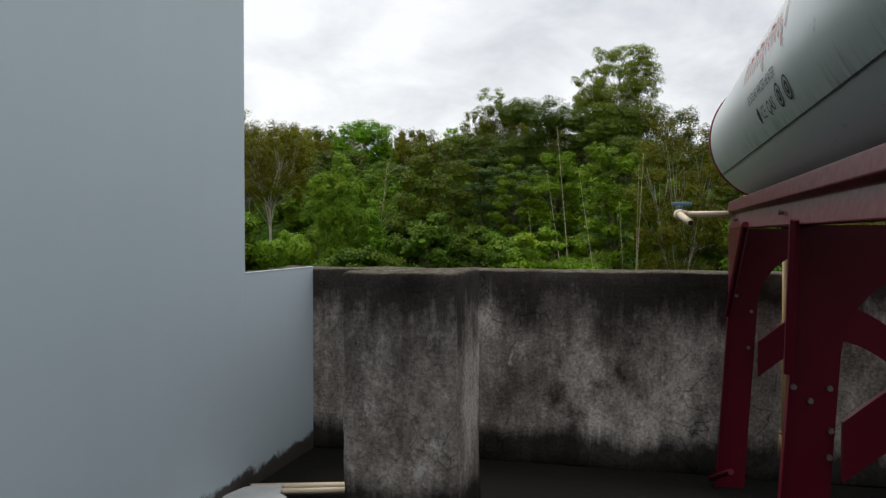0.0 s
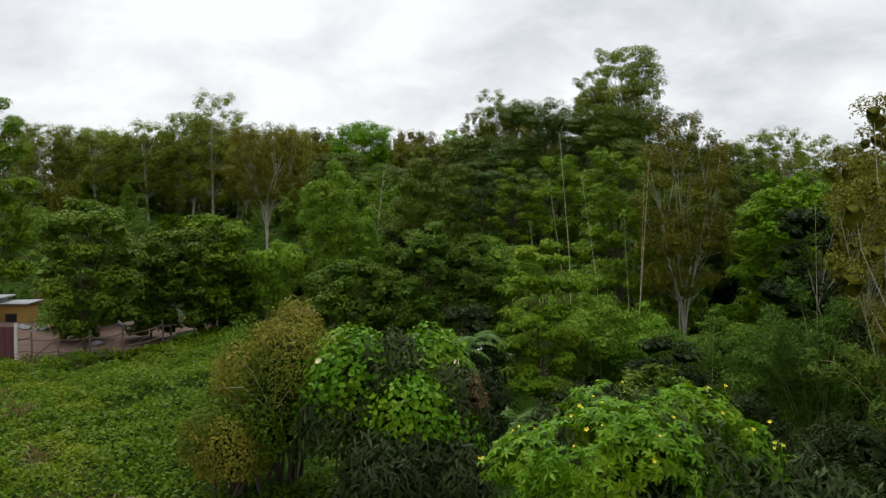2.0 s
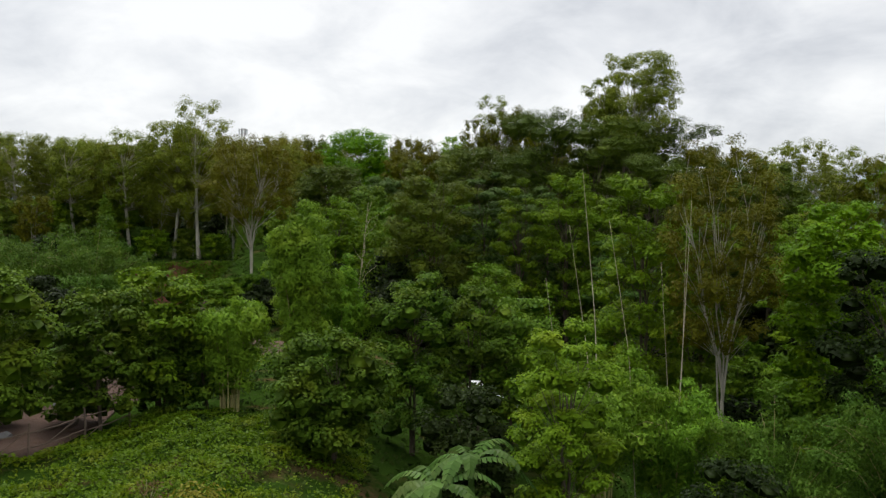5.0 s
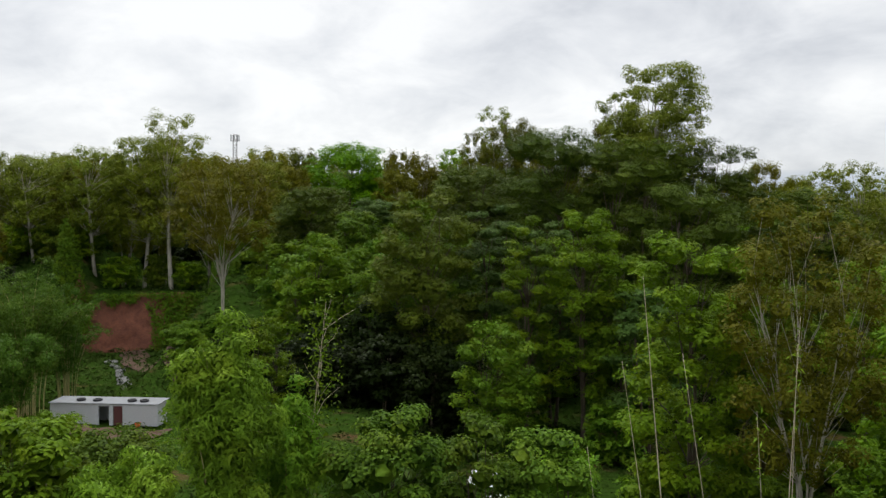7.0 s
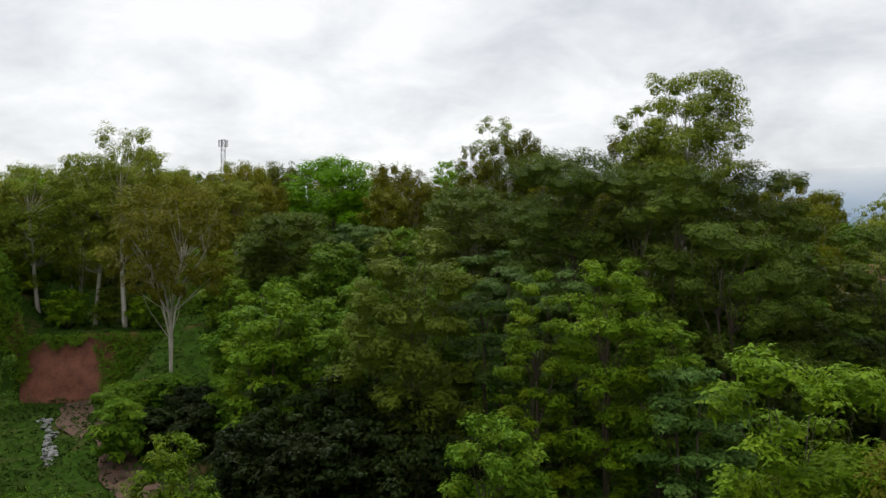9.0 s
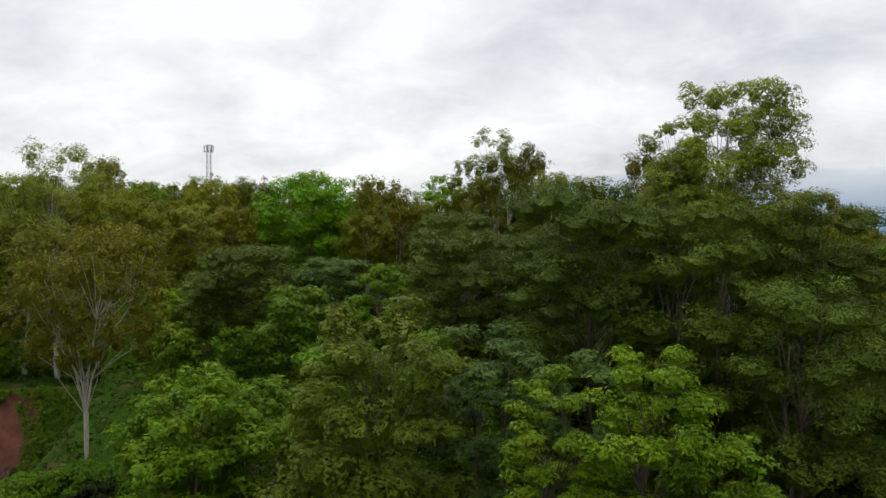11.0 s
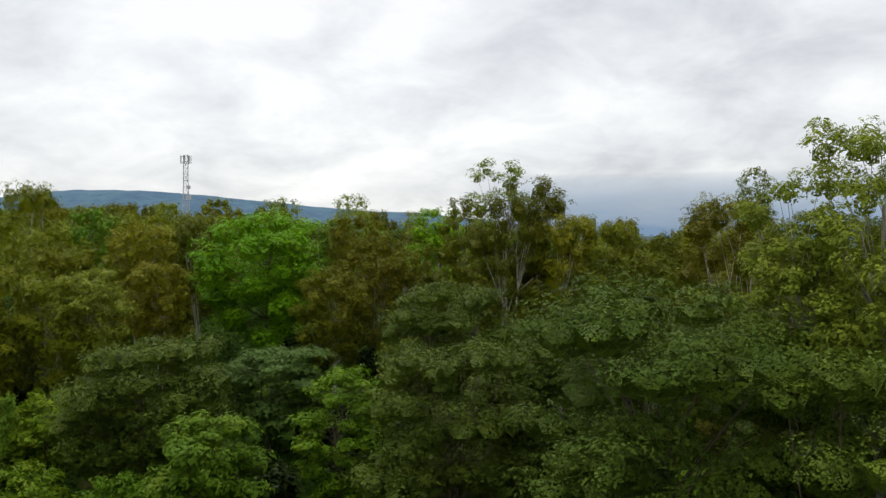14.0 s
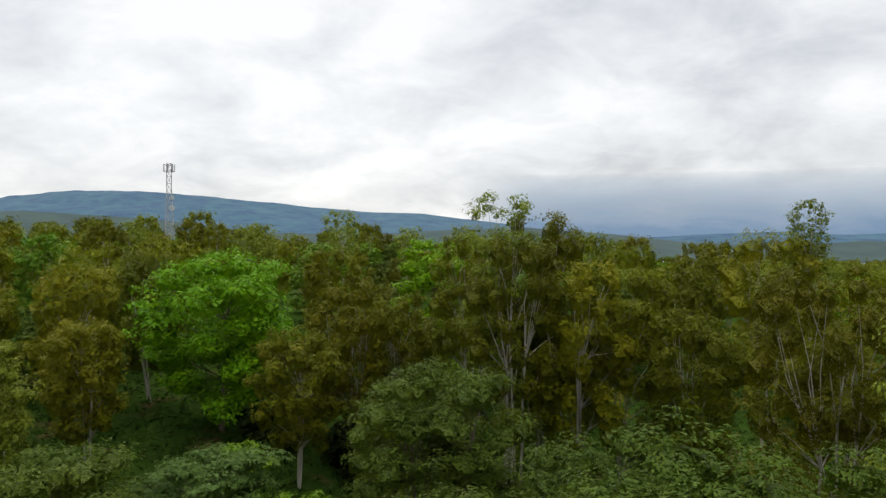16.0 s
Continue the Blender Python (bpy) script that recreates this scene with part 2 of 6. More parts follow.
def painted_wall():
    """Pale blue-grey emulsion on plaster, with faint roller marks and dirt at the foot."""
    m, nodes, links, bsdf = material("blue_grey_paint")
    co = nodes.new("ShaderNodeTexCoord").outputs["Object"]
    c = mix_col(nodes, links, noise_node(nodes, links, co, 1.1, 5.0), (0.398, 0.474, 0.518), (0.450, 0.525, 0.562))
    c = mix_col(nodes, links, noise_node(nodes, links, co, 7.0, 6.0, 0.6, (1, 1, 0.3)), c, mix_col(nodes, links, 0.10, c, (0.2, 0.2, 0.2)))
    sep = nodes.new("ShaderNodeSeparateXYZ")
    links.new(co, sep.inputs[0])
    mr = nodes.new("ShaderNodeMapRange")
    mr.inputs["From Min"].default_value, mr.inputs["From Max"].default_value = -0.87, -1.02
    links.new(sep.outputs["Z"], mr.inputs["Value"])
    ma = nodes.new("ShaderNodeMath")
    ma.operation = "MULTIPLY_ADD"
    links.new(noise_node(nodes, links, co, 6.0, 7.0, 0.7), ma.inputs[0])
    ma.inputs[1].default_value = 1.15
    links.new(mr.outputs[0], ma.inputs[2])
    r = ramp_node(nodes, [(1.1, (0, 0, 0)), (1.0, (0, 0, 0))])
    r.color_ramp.elements[0].position, r.color_ramp.elements[1].position = 0.86, 1.0
    r.color_ramp.elements[1].color = (1, 1, 1, 1)
    links.new(ma.outputs[0], r.inputs[0])
    c = mix_col(nodes, links, r.outputs[0], c, (0.05, 0.042, 0.035))
    links.new(c, bsdf.inputs["Base Color"])
    bsdf.inputs["Roughness"].default_value = 0.55
    add_bump(nodes, links, bsdf, noise_node(nodes, links, co, 30.0, 5.0), 0.15, 0.003)
    return m


def ground_mat():
    """Soil under low weeds: green growth with bare red-brown earth showing through in patches."""
    m, nodes, links, bsdf = material("weedy_ground")
    co = nodes.new("ShaderNodeTexCoord").outputs["Object"]
    g = mix_col(nodes, links, noise_node(nodes, links, co, 1.6, 8.0, 0.7), (0.012, 0.028, 0.005), (0.040, 0.078, 0.010))
    r = ramp_node(nodes, [(0.56, (0, 0, 0)), (0.70, (1, 1, 1))])
    links.new(noise_node(nodes, links, co, 0.16, 6.0, 0.65), r.inputs[0])
    c = mix_col(nodes, links, r.outputs[0], g, mix_col(nodes, links, noise_node(nodes, links, co, 3.0), (0.06, 0.035, 0.02), (0.15, 0.085, 0.045)))
    links.new(c, bsdf.inputs["Base Color"])
    bsdf.inputs["Roughness"].default_value = 0.95
    bsdf.inputs["Specular IOR Level"].default_value = 0.0
    add_bump(nodes, links, bsdf, noise_node(nodes, links, co, 4.0, 8.0, 0.7), 0.8, 0.15)
    return m


def earth_mat(name="red_earth", dark=(0.10, 0.032, 0.018), light=(0.24, 0.085, 0.045)):
    m, nodes, links, bsdf = material(name)
    co = nodes.new("ShaderNodeTexCoord").outputs["Object"]
    f = noise_node(nodes, links, co, 0.7, 9.0, 0.7)
    r = ramp_node(nodes, [(0.3, dark), (0.7, light)])
    links.new(f, r.inputs[0])
    c = mix_col(nodes, links, noise_node(nodes, links, co, 9.0, 5.0), r.outputs[0], mix_col(nodes, links, 0.4, r.outputs[0], (0.04, 0.02, 0.015)))
    links.new(c, bsdf.inputs["Base Color"])
    bsdf.inputs["Roughness"].default_value = 0.95
    add_bump(nodes, links, bsdf, f, 0.9, 0.3)
    return m


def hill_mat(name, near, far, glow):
    """Far hills: the haze of kilometres of damp air is put into the colour and a faint glow."""
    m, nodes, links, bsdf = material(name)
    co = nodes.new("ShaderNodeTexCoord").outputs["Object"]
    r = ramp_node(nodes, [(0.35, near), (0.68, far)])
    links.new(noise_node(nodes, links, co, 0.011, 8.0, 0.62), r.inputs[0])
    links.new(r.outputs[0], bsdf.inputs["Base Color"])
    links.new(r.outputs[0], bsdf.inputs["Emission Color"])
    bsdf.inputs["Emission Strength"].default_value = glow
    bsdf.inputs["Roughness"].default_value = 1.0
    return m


M_WALL, M_PAINT, M_GROUND, M_EARTH = weathered_wall(), painted_wall(), ground_mat(), earth_mat()
M_PATH = earth_mat("trodden_earth", (0.050, 0.025, 0.014), (0.110, 0.057, 0.032))
M_FLOOR = plain_mat("mouldy_floor", (0.012, 0.011, 0.010), 0.95, var=0.3, scale=3.0, bump=0.6, gloss=0.03)
M_LIP = plain_mat("white_lip", (0.42, 0.46, 0.49), 0.6, var=0.2, scale=8.0)
M_STEEL = plain_mat("maroon_steel", (0.078, 0.0035, 0.011), 0.38, var=0.22, scale=5.0, gloss=0.16)
M_BOLT = plain_mat("zinc_bolt", (0.20, 0.19, 0.18), 0.4, 0.8)
M_TANKEND = plain_mat("maroon_rim", (0.16, 0.012, 0.028), 0.4)
M_PVC = plain_mat("cream_pvc", (0.60, 0.49, 0.35), 0.38, var=0.1, scale=14.0)
M_PVC2 = plain_mat("yellowed_pvc", (0.36, 0.25, 0.11), 0.45, var=0.2, scale=9.0)
M_BLUE = plain_mat("blue_plastic", (0.11, 0.20, 0.26), 0.4)
M_BORE = plain_mat("dark_bore", (0.03, 0.026, 0.022), 0.8)
M_RED = plain_mat("red_print", (0.42, 0.07, 0.07), 0.5)
M_BLACK = plain_mat("black_print", (0.03, 0.035, 0.04), 0.5)
M_SLAB = plain_mat("pale_mortar", (0.42, 0.43, 0.42), 0.85, var=0.3, scale=9.0, bump=0.8)
M_BLOCK = plain_mat("whitewashed_block", (0.50, 0.51, 0.53), 0.85, var=0.28, scale=1.6)
M_TIN = plain_mat("zinc_sheet", (0.50, 0.53, 0.56), 0.45, 0.3, var=0.2, scale=0.8)
M_SHEDROOF = plain_mat("dull_old_sheet", (0.24, 0.25, 0.26), 0.8, var=0.3, scale=1.2)
M_DARK = plain_mat("dark_doorway", (0.02, 0.018, 0.016), 0.8)
M_RUBBER = plain_mat("black_rubber", (0.03, 0.03, 0.033), 0.7)
M_STONE = plain_mat("grey_rubble", (0.19, 0.19, 0.185), 0.9, var=0.3, scale=2.0)
M_ORANGE = plain_mat("orange_plastic", (0.65, 0.06, 0.02), 0.5)
M_YELLOWWALL = plain_mat("ochre_wall", (0.42, 0.25, 0.06), 0.8, var=0.15, scale=1.0)
M_WHITEWALL = plain_mat("pale_plaster", (0.48, 0.46, 0.42), 0.8, var=0.15, scale=1.0)
M_ROOF = plain_mat("red_roof", (0.17, 0.075, 0.05), 0.8, var=0.2, scale=1.0)
M_WOOD = bark_mat("weathered_wood", (0.05, 0.035, 0.025), (0.16, 0.11, 0.075))
M_GATE = plain_mat("dull_maroon_sheet", (0.10, 0.035, 0.035), 0.6, var=0.25)
M_MAST = plain_mat("galvanised_steel", (0.42, 0.40, 0.41), 0.5, 0.4)
M_CAR = plain_mat("white_car_paint", (0.62, 0.62, 0.62), 0.3)
M_GLASS = plain_mat("dark_glass", (0.02, 0.025, 0.03), 0.12)
B_PALE = bark_mat("pale_bark", (0.20, 0.18, 0.14), (0.46, 0.42, 0.35))
B_BROWN = bark_mat("brown_bark", (0.035, 0.025, 0.018), (0.12, 0.09, 0.06))
B_CANE = bark_mat("bamboo_cane", (0.17, 0.16, 0.05), (0.42, 0.36, 0.15))
B_DRY = bark_mat("dry_cane", (0.30, 0.24, 0.16), (0.55, 0.46, 0.34))
L_WATTLE = leaf_mat("wattle_leaf", (0.038, 0.066, 0.006), (0.098, 0.152, 0.013), (0.135, 0.182, 0.014), leaflet=0.11, tones=(0.72, 1.08))
L_TEAL = leaf_mat("silvery_wattle_leaf", (0.058, 0.123, 0.020), (0.139, 0.258, 0.048), (0.174, 0.270, 0.047), leaflet=0.11, tones=(0.5, 0.85))
L_EUC = leaf_mat("gum_leaf", (0.099, 0.144, 0.011), (0.263, 0.336, 0.026), (0.380, 0.426, 0.046), leaflet=0.12, tones=(0.60, 0.98))
L_OLIVE = leaf_mat("olive_leaf", (0.100, 0.130, 0.004), (0.245, 0.280, 0.008), (0.340, 0.320, 0.009), leaflet=0.105, hues=(0.474, 0.508), tones=(0.40, 0.88))
L_BROWNISH = leaf_mat("bronze_leaf", (0.128, 0.140, 0.006), (0.275, 0.285, 0.014), (0.340, 0.320, 0.016), leaflet=0.11, tones=(0.45, 0.76))
L_BROWNISH_NEAR = leaf_mat("bronze_leaf_whole", (0.110, 0.115, 0.008), (0.240, 0.240, 0.018), (0.270, 0.250, 0.020))
L_BRIGHT = leaf_mat("fresh_leaf", (0.080, 0.204, 0.002), (0.217, 0.480, 0.004), (0.348, 0.540, 0.005), leaflet=0.22)
L_GREEN = leaf_mat("green_leaf", (0.055, 0.138, 0.006), (0.165, 0.323, 0.014), (0.270, 0.371, 0.015), leaflet=0.13, tones=(0.56, 0.92))
L_GREEN_NEAR = leaf_mat("green_leaf_whole", (0.051, 0.118, 0.009), (0.158, 0.278, 0.018), (0.255, 0.319, 0.018), tones=(0.50, 0.84))
L_LIME = leaf_mat("lime_leaf", (0.079, 0.171, 0.005), (0.209, 0.366, 0.010), (0.319, 0.401, 0.011), leaflet=0.12, tones=(0.52, 0.84))
L_LIME_NEAR = leaf_mat("lime_leaf_whole", (0.079, 0.171, 0.007), (0.209, 0.366, 0.014), (0.319, 0.401, 0.016), tones=(0.52, 0.86))
L_YELLOW = leaf_mat("yellowing_leaf", (0.086, 0.155, 0.009), (0.207, 0.304, 0.021), (0.292, 0.335, 0.034), leaflet=0.12, tones=(0.50, 0.80))
L_BAMBOO = leaf_mat("bamboo_leaf", (0.092, 0.212, 0.014), (0.258, 0.479, 0.031), (0.368, 0.532, 0.033))
# a dark green leaf, its tones lowered further for the gully's shade
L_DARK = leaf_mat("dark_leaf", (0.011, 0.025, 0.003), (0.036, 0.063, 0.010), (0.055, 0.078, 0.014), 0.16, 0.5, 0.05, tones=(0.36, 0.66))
L_MANGO = leaf_mat("glossy_narrow_leaf", (0.022, 0.042, 0.010), (0.075, 0.105, 0.028), (0.100, 0.120, 0.035), 0.16, 0.5, 0.10, tones=(0.55, 0.85))
L_DRY = leaf_mat("half_dry_leaf", (0.200, 0.190, 0.020), (0.460, 0.430, 0.050), (0.500, 0.380, 0.055), tones=(0.5, 0.72))
L_DOME = leaf_mat("drooping_bamboo_leaf", (0.045, 0.110, 0.010), (0.120, 0.230, 0.022), (0.170, 0.250, 0.024), leaflet=0.12, tones=(0.56, 0.88))
# weed green darkened to stand for the shade under the trees
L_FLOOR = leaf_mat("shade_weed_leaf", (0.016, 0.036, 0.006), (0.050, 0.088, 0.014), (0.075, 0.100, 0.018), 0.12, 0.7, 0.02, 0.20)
L_CREEPER = leaf_mat("creeper_leaf", (0.055, 0.165, 0.002), (0.155, 0.390, 0.005), (0.290, 0.440, 0.008), 0.30, 0.45, 0.12, tones=(0.56, 0.76))
L_WEED = leaf_mat("weed_leaf", (0.050, 0.120, 0.003), (0.148, 0.280, 0.008), (0.280, 0.310, 0.012), 0.35, 0.5, 0.10, tones=(0.64, 0.86))
L_BANANA = leaf_mat("banana_leaf", (0.070, 0.150, 0.030), (0.140, 0.270, 0.060), (0.260, 0.300, 0.100), 0.35, 0.35)
L_DEAD = leaf_mat("dead_leaf", (0.099, 0.064, 0.026), (0.230, 0.153, 0.071), (0.245, 0.170, 0.082))
M_FLOWER = plain_mat("yellow_petal", (0.72, 0.62, 0.03), 0.6, var=0.1)
M_CREAM = plain_mat("cream_petal", (0.75, 0.68, 0.35), 0.6, var=0.1)
# blue haze painted into both colours; the last number makes them glow
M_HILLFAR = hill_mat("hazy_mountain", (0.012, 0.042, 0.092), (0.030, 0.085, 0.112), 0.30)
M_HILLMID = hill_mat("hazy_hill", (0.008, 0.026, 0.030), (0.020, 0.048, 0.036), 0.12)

# ---- building blocks ----
class Geo:
    """Collects vertices and faces of one mesh."""

    def __init__(self):
        self.v, self.f, self.n = [], [], 0

    def add(self, verts, faces):
        self.v.extend([tuple(p) for p in verts])
        self.f.extend([tuple(i + self.n for i in q) for q in faces])
        self.n = len(self.v)
        return self

    def box(self, lo, hi, m=None):
        (a, b, c), (d, e, f) = lo, hi
        p = [Vector(q) for q in ((a, b, c), (d, b, c), (d, e, c), (a, e, c), (a, b, f), (d, b, f), (d, e, f), (a, e, f))]
        if m is not None:
            p = [m @ q for q in p]
        return self.add(p, ((0, 3, 2, 1), (4, 5, 6, 7), (0, 1, 5, 4), (1, 2, 6, 5), (2, 3, 7, 6), (3, 0, 4, 7)))

    def tube(self, pts, radii, sides=8, caps=True):
        pts = [Vector(p) for p in pts]
        rings = []
        for i, p in enumerate(pts):
            d = (pts[min(i + 1, len(pts) - 1)] - pts[max(i - 1, 0)]).normalized()
            side = d.cross(Vector((0, 0, 1)) if abs(d.z) < 0.9 else Vector((1, 0, 0))).normalized()
            up = side.cross(d)
            r = radii[i] if hasattr(radii, "__len__") else radii
            rings.append([p + (side * math.cos(2 * math.pi * k / sides) + up * math.sin(2 * math.pi * k / sides)) * r for k in range(sides)])
        verts = [q for ring in rings for q in ring]
        faces = [(i * sides + k, i * sides + (k + 1) % sides, (i + 1) * sides + (k + 1) % sides, (i + 1) * sides + k) for i in range(len(pts) - 1) for k in range(sides)]
        if caps:
            faces += [tuple(reversed(range(sides))), tuple((len(pts) - 1) * sides + k for k in range(sides))]
        return self.add(verts, faces)

    def plate(self, outline, depth):
        """A flat outline of 3D points, given thickness along the vector depth."""
        o = [Vector(p) for p in outline]
        d, k = Vector(depth), len(o)
        return self.add(o + [p + d for p in o], [tuple(reversed(range(k))), tuple(range(k, 2 * k))] + [(i, (i + 1) % k, (i + 1) % k + k, i + k) for i in range(k)])

    def strip(self, a, b, depth):
        """A curved bar between two lines of points, given thickness."""
        a, b, d, k = [Vector(p) for p in a], [Vector(p) for p in b], Vector(depth), len(a)
        v = a + b + [p + d for p in a] + [p + d for p in b]
        f = []
        for i in range(k - 1):
            f += [(i, i + 1, k + i + 1, k + i), (2 * k + i, 3 * k + i, 3 * k + i + 1, 2 * k + i + 1), (i, 2 * k + i, 2 * k + i + 1, i + 1), (k + i, k + i + 1, 3 * k + i + 1, 3 * k + i)]
        f += [(0, k, 3 * k, 2 * k), (k - 1, 3 * k - 1, 4 * k - 1, 2 * k - 1)]
        return self.add(v, f)


def mesh_of(name, geo, mat, smooth=False, bevel=0.0):
    me = bpy.data.meshes.new(name)
    me.from_pydata(geo.v, [], geo.f)
    if bevel:
        bm = bmesh.new()
        bm.from_mesh(me)
        bmesh.ops.recalc_face_normals(bm, faces=bm.faces)
        sharp = [e for e in bm.edges if len(e.link_faces) == 2 and e.calc_face_angle() > 0.6]
        bmesh.ops.bevel(bm, geom=sharp, offset=bevel, segments=2, affect="EDGES", profile=0.6)
        bm.to_mesh(me)
        bm.free()
    if smooth:
        me.polygons.foreach_set("use_smooth", [True] * len(me.polygons))
    me.materials.append(mat)
    me.update()
    return me


def mesh_np(name, verts, faces, mat, smooth=False):
    """A mesh straight from arrays: verts (n, 3), faces (m, 3 or 4)."""
    me = bpy.data.meshes.new(name)
    m, k = faces.shape
    me.vertices.add(len(verts))
    me.vertices.foreach_set("co", np.ascontiguousarray(verts, dtype=np.float32).ravel())
    me.loops.add(m * k)
    me.loops.foreach_set("vertex_index", np.ascontiguousarray(faces, dtype=np.int32).ravel())
    me.polygons.add(m)
    me.polygons.foreach_set("loop_start", np.arange(0, m * k, k, dtype=np.int32))
    me.update(calc_edges=True)
    if smooth:
        me.polygons.foreach_set("use_smooth", np.ones(m, dtype=bool))
    me.materials.append(mat)
    return me


def thing(name, label, category, m=None, group="", kind=""):
    ob = tagged(new(name), label, category, group, kind)
    ob.empty_display_size = 0.2
    if m is not None:
        ob.matrix_world = m
    return ob


def part(name, me, parent, label=""):
    ob = new(name, me)
    ob.parent = parent
    return tagged(ob, label)


def solid(name, me, label, category, kind="structure", m=None, group=""):
    ob = tagged(new(name, me), label, category, group, kind)
    if m is not None:
        ob.matrix_world = m
    return ob


def smooth01(a, b, x):
    t = np.clip((np.asarray(x, dtype=float) - a) / (b - a), 0, 1)
    return t * t * (3 - 2 * t)


def ground_z(x, y):
    """Height of the ground: a plot by the house, a wet dip behind it, then a wooded hill that falls away to a plain."""
    x, y = np.asarray(x, dtype=float), np.asarray(y, dtype=float)
    left = 1 - smooth01(-8, 3, x)
    z = 1.5 * left * smooth01(14, 42, y) - 2.2 * (1 - left) * smooth01(10, 45, y)
    z = z - 2.2 * left * smooth01(48, 85, y) - 2.2 * (1 - left) * smooth01(45, 72, y)
    z = z - 3.2 * smooth01(8, 13, x) * smooth01(12, 20, y) * (1 - smooth01(48, 62, y))
    cut = smooth01(-56, -52, x) * (1 - smooth01(-35, -31, x))
    start = 100 + 38 * cut
    z = z - 1.0 * smooth01(-44, -38, x) * (1 - smooth01(-20, -12, x)) * smooth01(74, 86, y) * (1 - smooth01(96, 112, y))
    z = z - 1.9 * cut * smooth01(88, 110, y) * (1 - smooth01(139, 142, y))
    z = z + (11.5 - 5.0 * cut) * smooth01(start, 150 - 7 * cut, y) + 8.5 * smooth01(135, 230, y) + 2.5 * smooth01(240, 330, y)
    z = z - 24 * smooth01(330, 900, y) - 22 * smooth01(800, 1700, y)
    z = z + 0.25 * np.sin(x * 0.31 + y * 0.17) * np.sin(y * 0.23 - x * 0.11) * smooth01(12, 30, y)
    z = z - 10 * smooth01(45, 140, np.abs(x - 4)) * smooth01(150, 260, y) * (1 - smooth01(500, 900, y)) * (x > 4)
    return z


def graded(lo, hi, fine_lo, fine_hi, step, grow):
    v = list(np.arange(fine_lo, fine_hi + 0.01, step))
    s, p = step, fine_hi
    while p < hi:
        s *= grow
        p += s
        v.append(min(p, hi))
    s, p, w = step, fine_lo, []
    while p > lo:
        s *= grow
        p -= s
        w.append(max(p, lo))
    return np.array(w[::-1] + v)


gx, gy = graded(-4700, 4700, -70, 60, 1.5, 1.12), graded(-4700, 4800, 6, 190, 1.5, 1.10)
GX, GY = np.meshgrid(gx, gy)
GZ = ground_z(GX, GY)
nx, ny = len(gx), len(gy)
idx = np.arange(nx * ny).reshape(ny, nx)
quads = np.stack([idx[:-1, :-1], idx[:-1, 1:], idx[1:, 1:], idx[1:, :-1]], -1).reshape(-1, 4)
solid("ground", mesh_np("ground", np.stack([GX, GY, GZ], -1).reshape(-1, 3), quads, M_GROUND, True), "weedy soil with bare red-brown patches running up a wooded hill", "ground")

# ---- the roof terrace; local axes: x along the back parapet, y outwards, z from the first eye height ----
ROOF = Matrix.Translation((-0.60, 3.62, EYE)) @ Matrix.Rotation(radians(-14.4), 4, "Z")
FLOOR, TOP = -0.99, -0.16


def rough_block(lo, hi, step=0.06, amp=0.006, seed=0, keep_flat=()):
    """A plastered block with uneven faces and softened arrises."""
    bm = bmesh.new()
    bmesh.ops.create_cube(bm, size=1.0)
    size, mid = Vector(hi) - Vector(lo), (Vector(hi) + Vector(lo)) / 2
    for v in bm.verts:
        v.co = Vector((v.co.x * size.x, v.co.y * size.y, v.co.z * size.z)) + mid
    bmesh.ops.bevel(bm, geom=list(bm.edges), offset=0.006, segments=1, affect="EDGES")
    for axis in range(3):
        k = int(min(60, size[axis] / step))
        for i in range(1, k):
            no = Vector((0, 0, 0))
            no[axis] = 1
            co = Vector(lo)
            co[axis] += size[axis] * i / k
            bmesh.ops.bisect_plane(bm, geom=list(bm.verts) + list(bm.edges) + list(bm.faces), plane_co=co, plane_no=no)
    for v in bm.verts:
        q = v.co * 5 + Vector((seed, 0, 0))
        v.co += Vector((noise.noise(q), noise.noise(q + Vector((7, 3, 1))), noise.noise(q + Vector((2, 9, 5))))) * amp
        q = q * 5.3
        v.co += Vector((noise.noise(q), noise.noise(q + Vector((7, 3, 1))), noise.noise(q + Vector((2, 9, 5))))) * amp * 0.7
    return bm


def block_part(name, lo, hi, mat, **kw):
    bm = rough_block(lo, hi, **kw)
    me = bpy.data.meshes.new(name)
    bm.to_mesh(me)
    bm.free()
    me.polygons.foreach_set("use_smooth", [True] * len(me.polygons))
    me.materials.append(mat)
    return me


solid("floor", mesh_of("floor", Geo().box((-0.235, -9, FLOOR - 0.15), (6, 0.235, FLOOR)), M_FLOOR), "black mouldy concrete floor of a roof terrace", "floor", m=ROOF)
solid("wall_house", mesh_of("wall_house", Geo().box((-5, -9, -7.0), (6, 0.22, FLOOR - 0.152)), M_PAINT), "blue-grey painted house body under the roof terrace", "wall", m=ROOF)
solid("wall_north", block_part("wall_north", (-0.235, 0, FLOOR), (6.0, 0.235, TOP), M_WALL, step=0.06, amp=0.008), "cracked cement parapet blackened by mould", "wall", m=ROOF)
solid("wall_west", block_part("wall_west", (-0.19, -0.64, FLOOR), (-0.012, -0.003, TOP), M_WALL, step=0.12, seed=3), "short cement parapet with a grimy top", "wall", m=ROOF)
solid("trim_west", mesh_of("trim_west", Geo().box((-0.012, -0.64, FLOOR), (0.0, -0.004, TOP + 0.006)), M_PAINT), "blue-grey plaster facing on the short parapet", "wall", m=ROOF)
solid("trim_lip", mesh_of("trim_lip", Geo().box((-0.014, -0.638, TOP + 0.0065), (0.002, -0.006, TOP + 0.011)), M_LIP, bevel=0.0015), "thin pale paint lip along the parapet edge", "trim", m=ROOF)
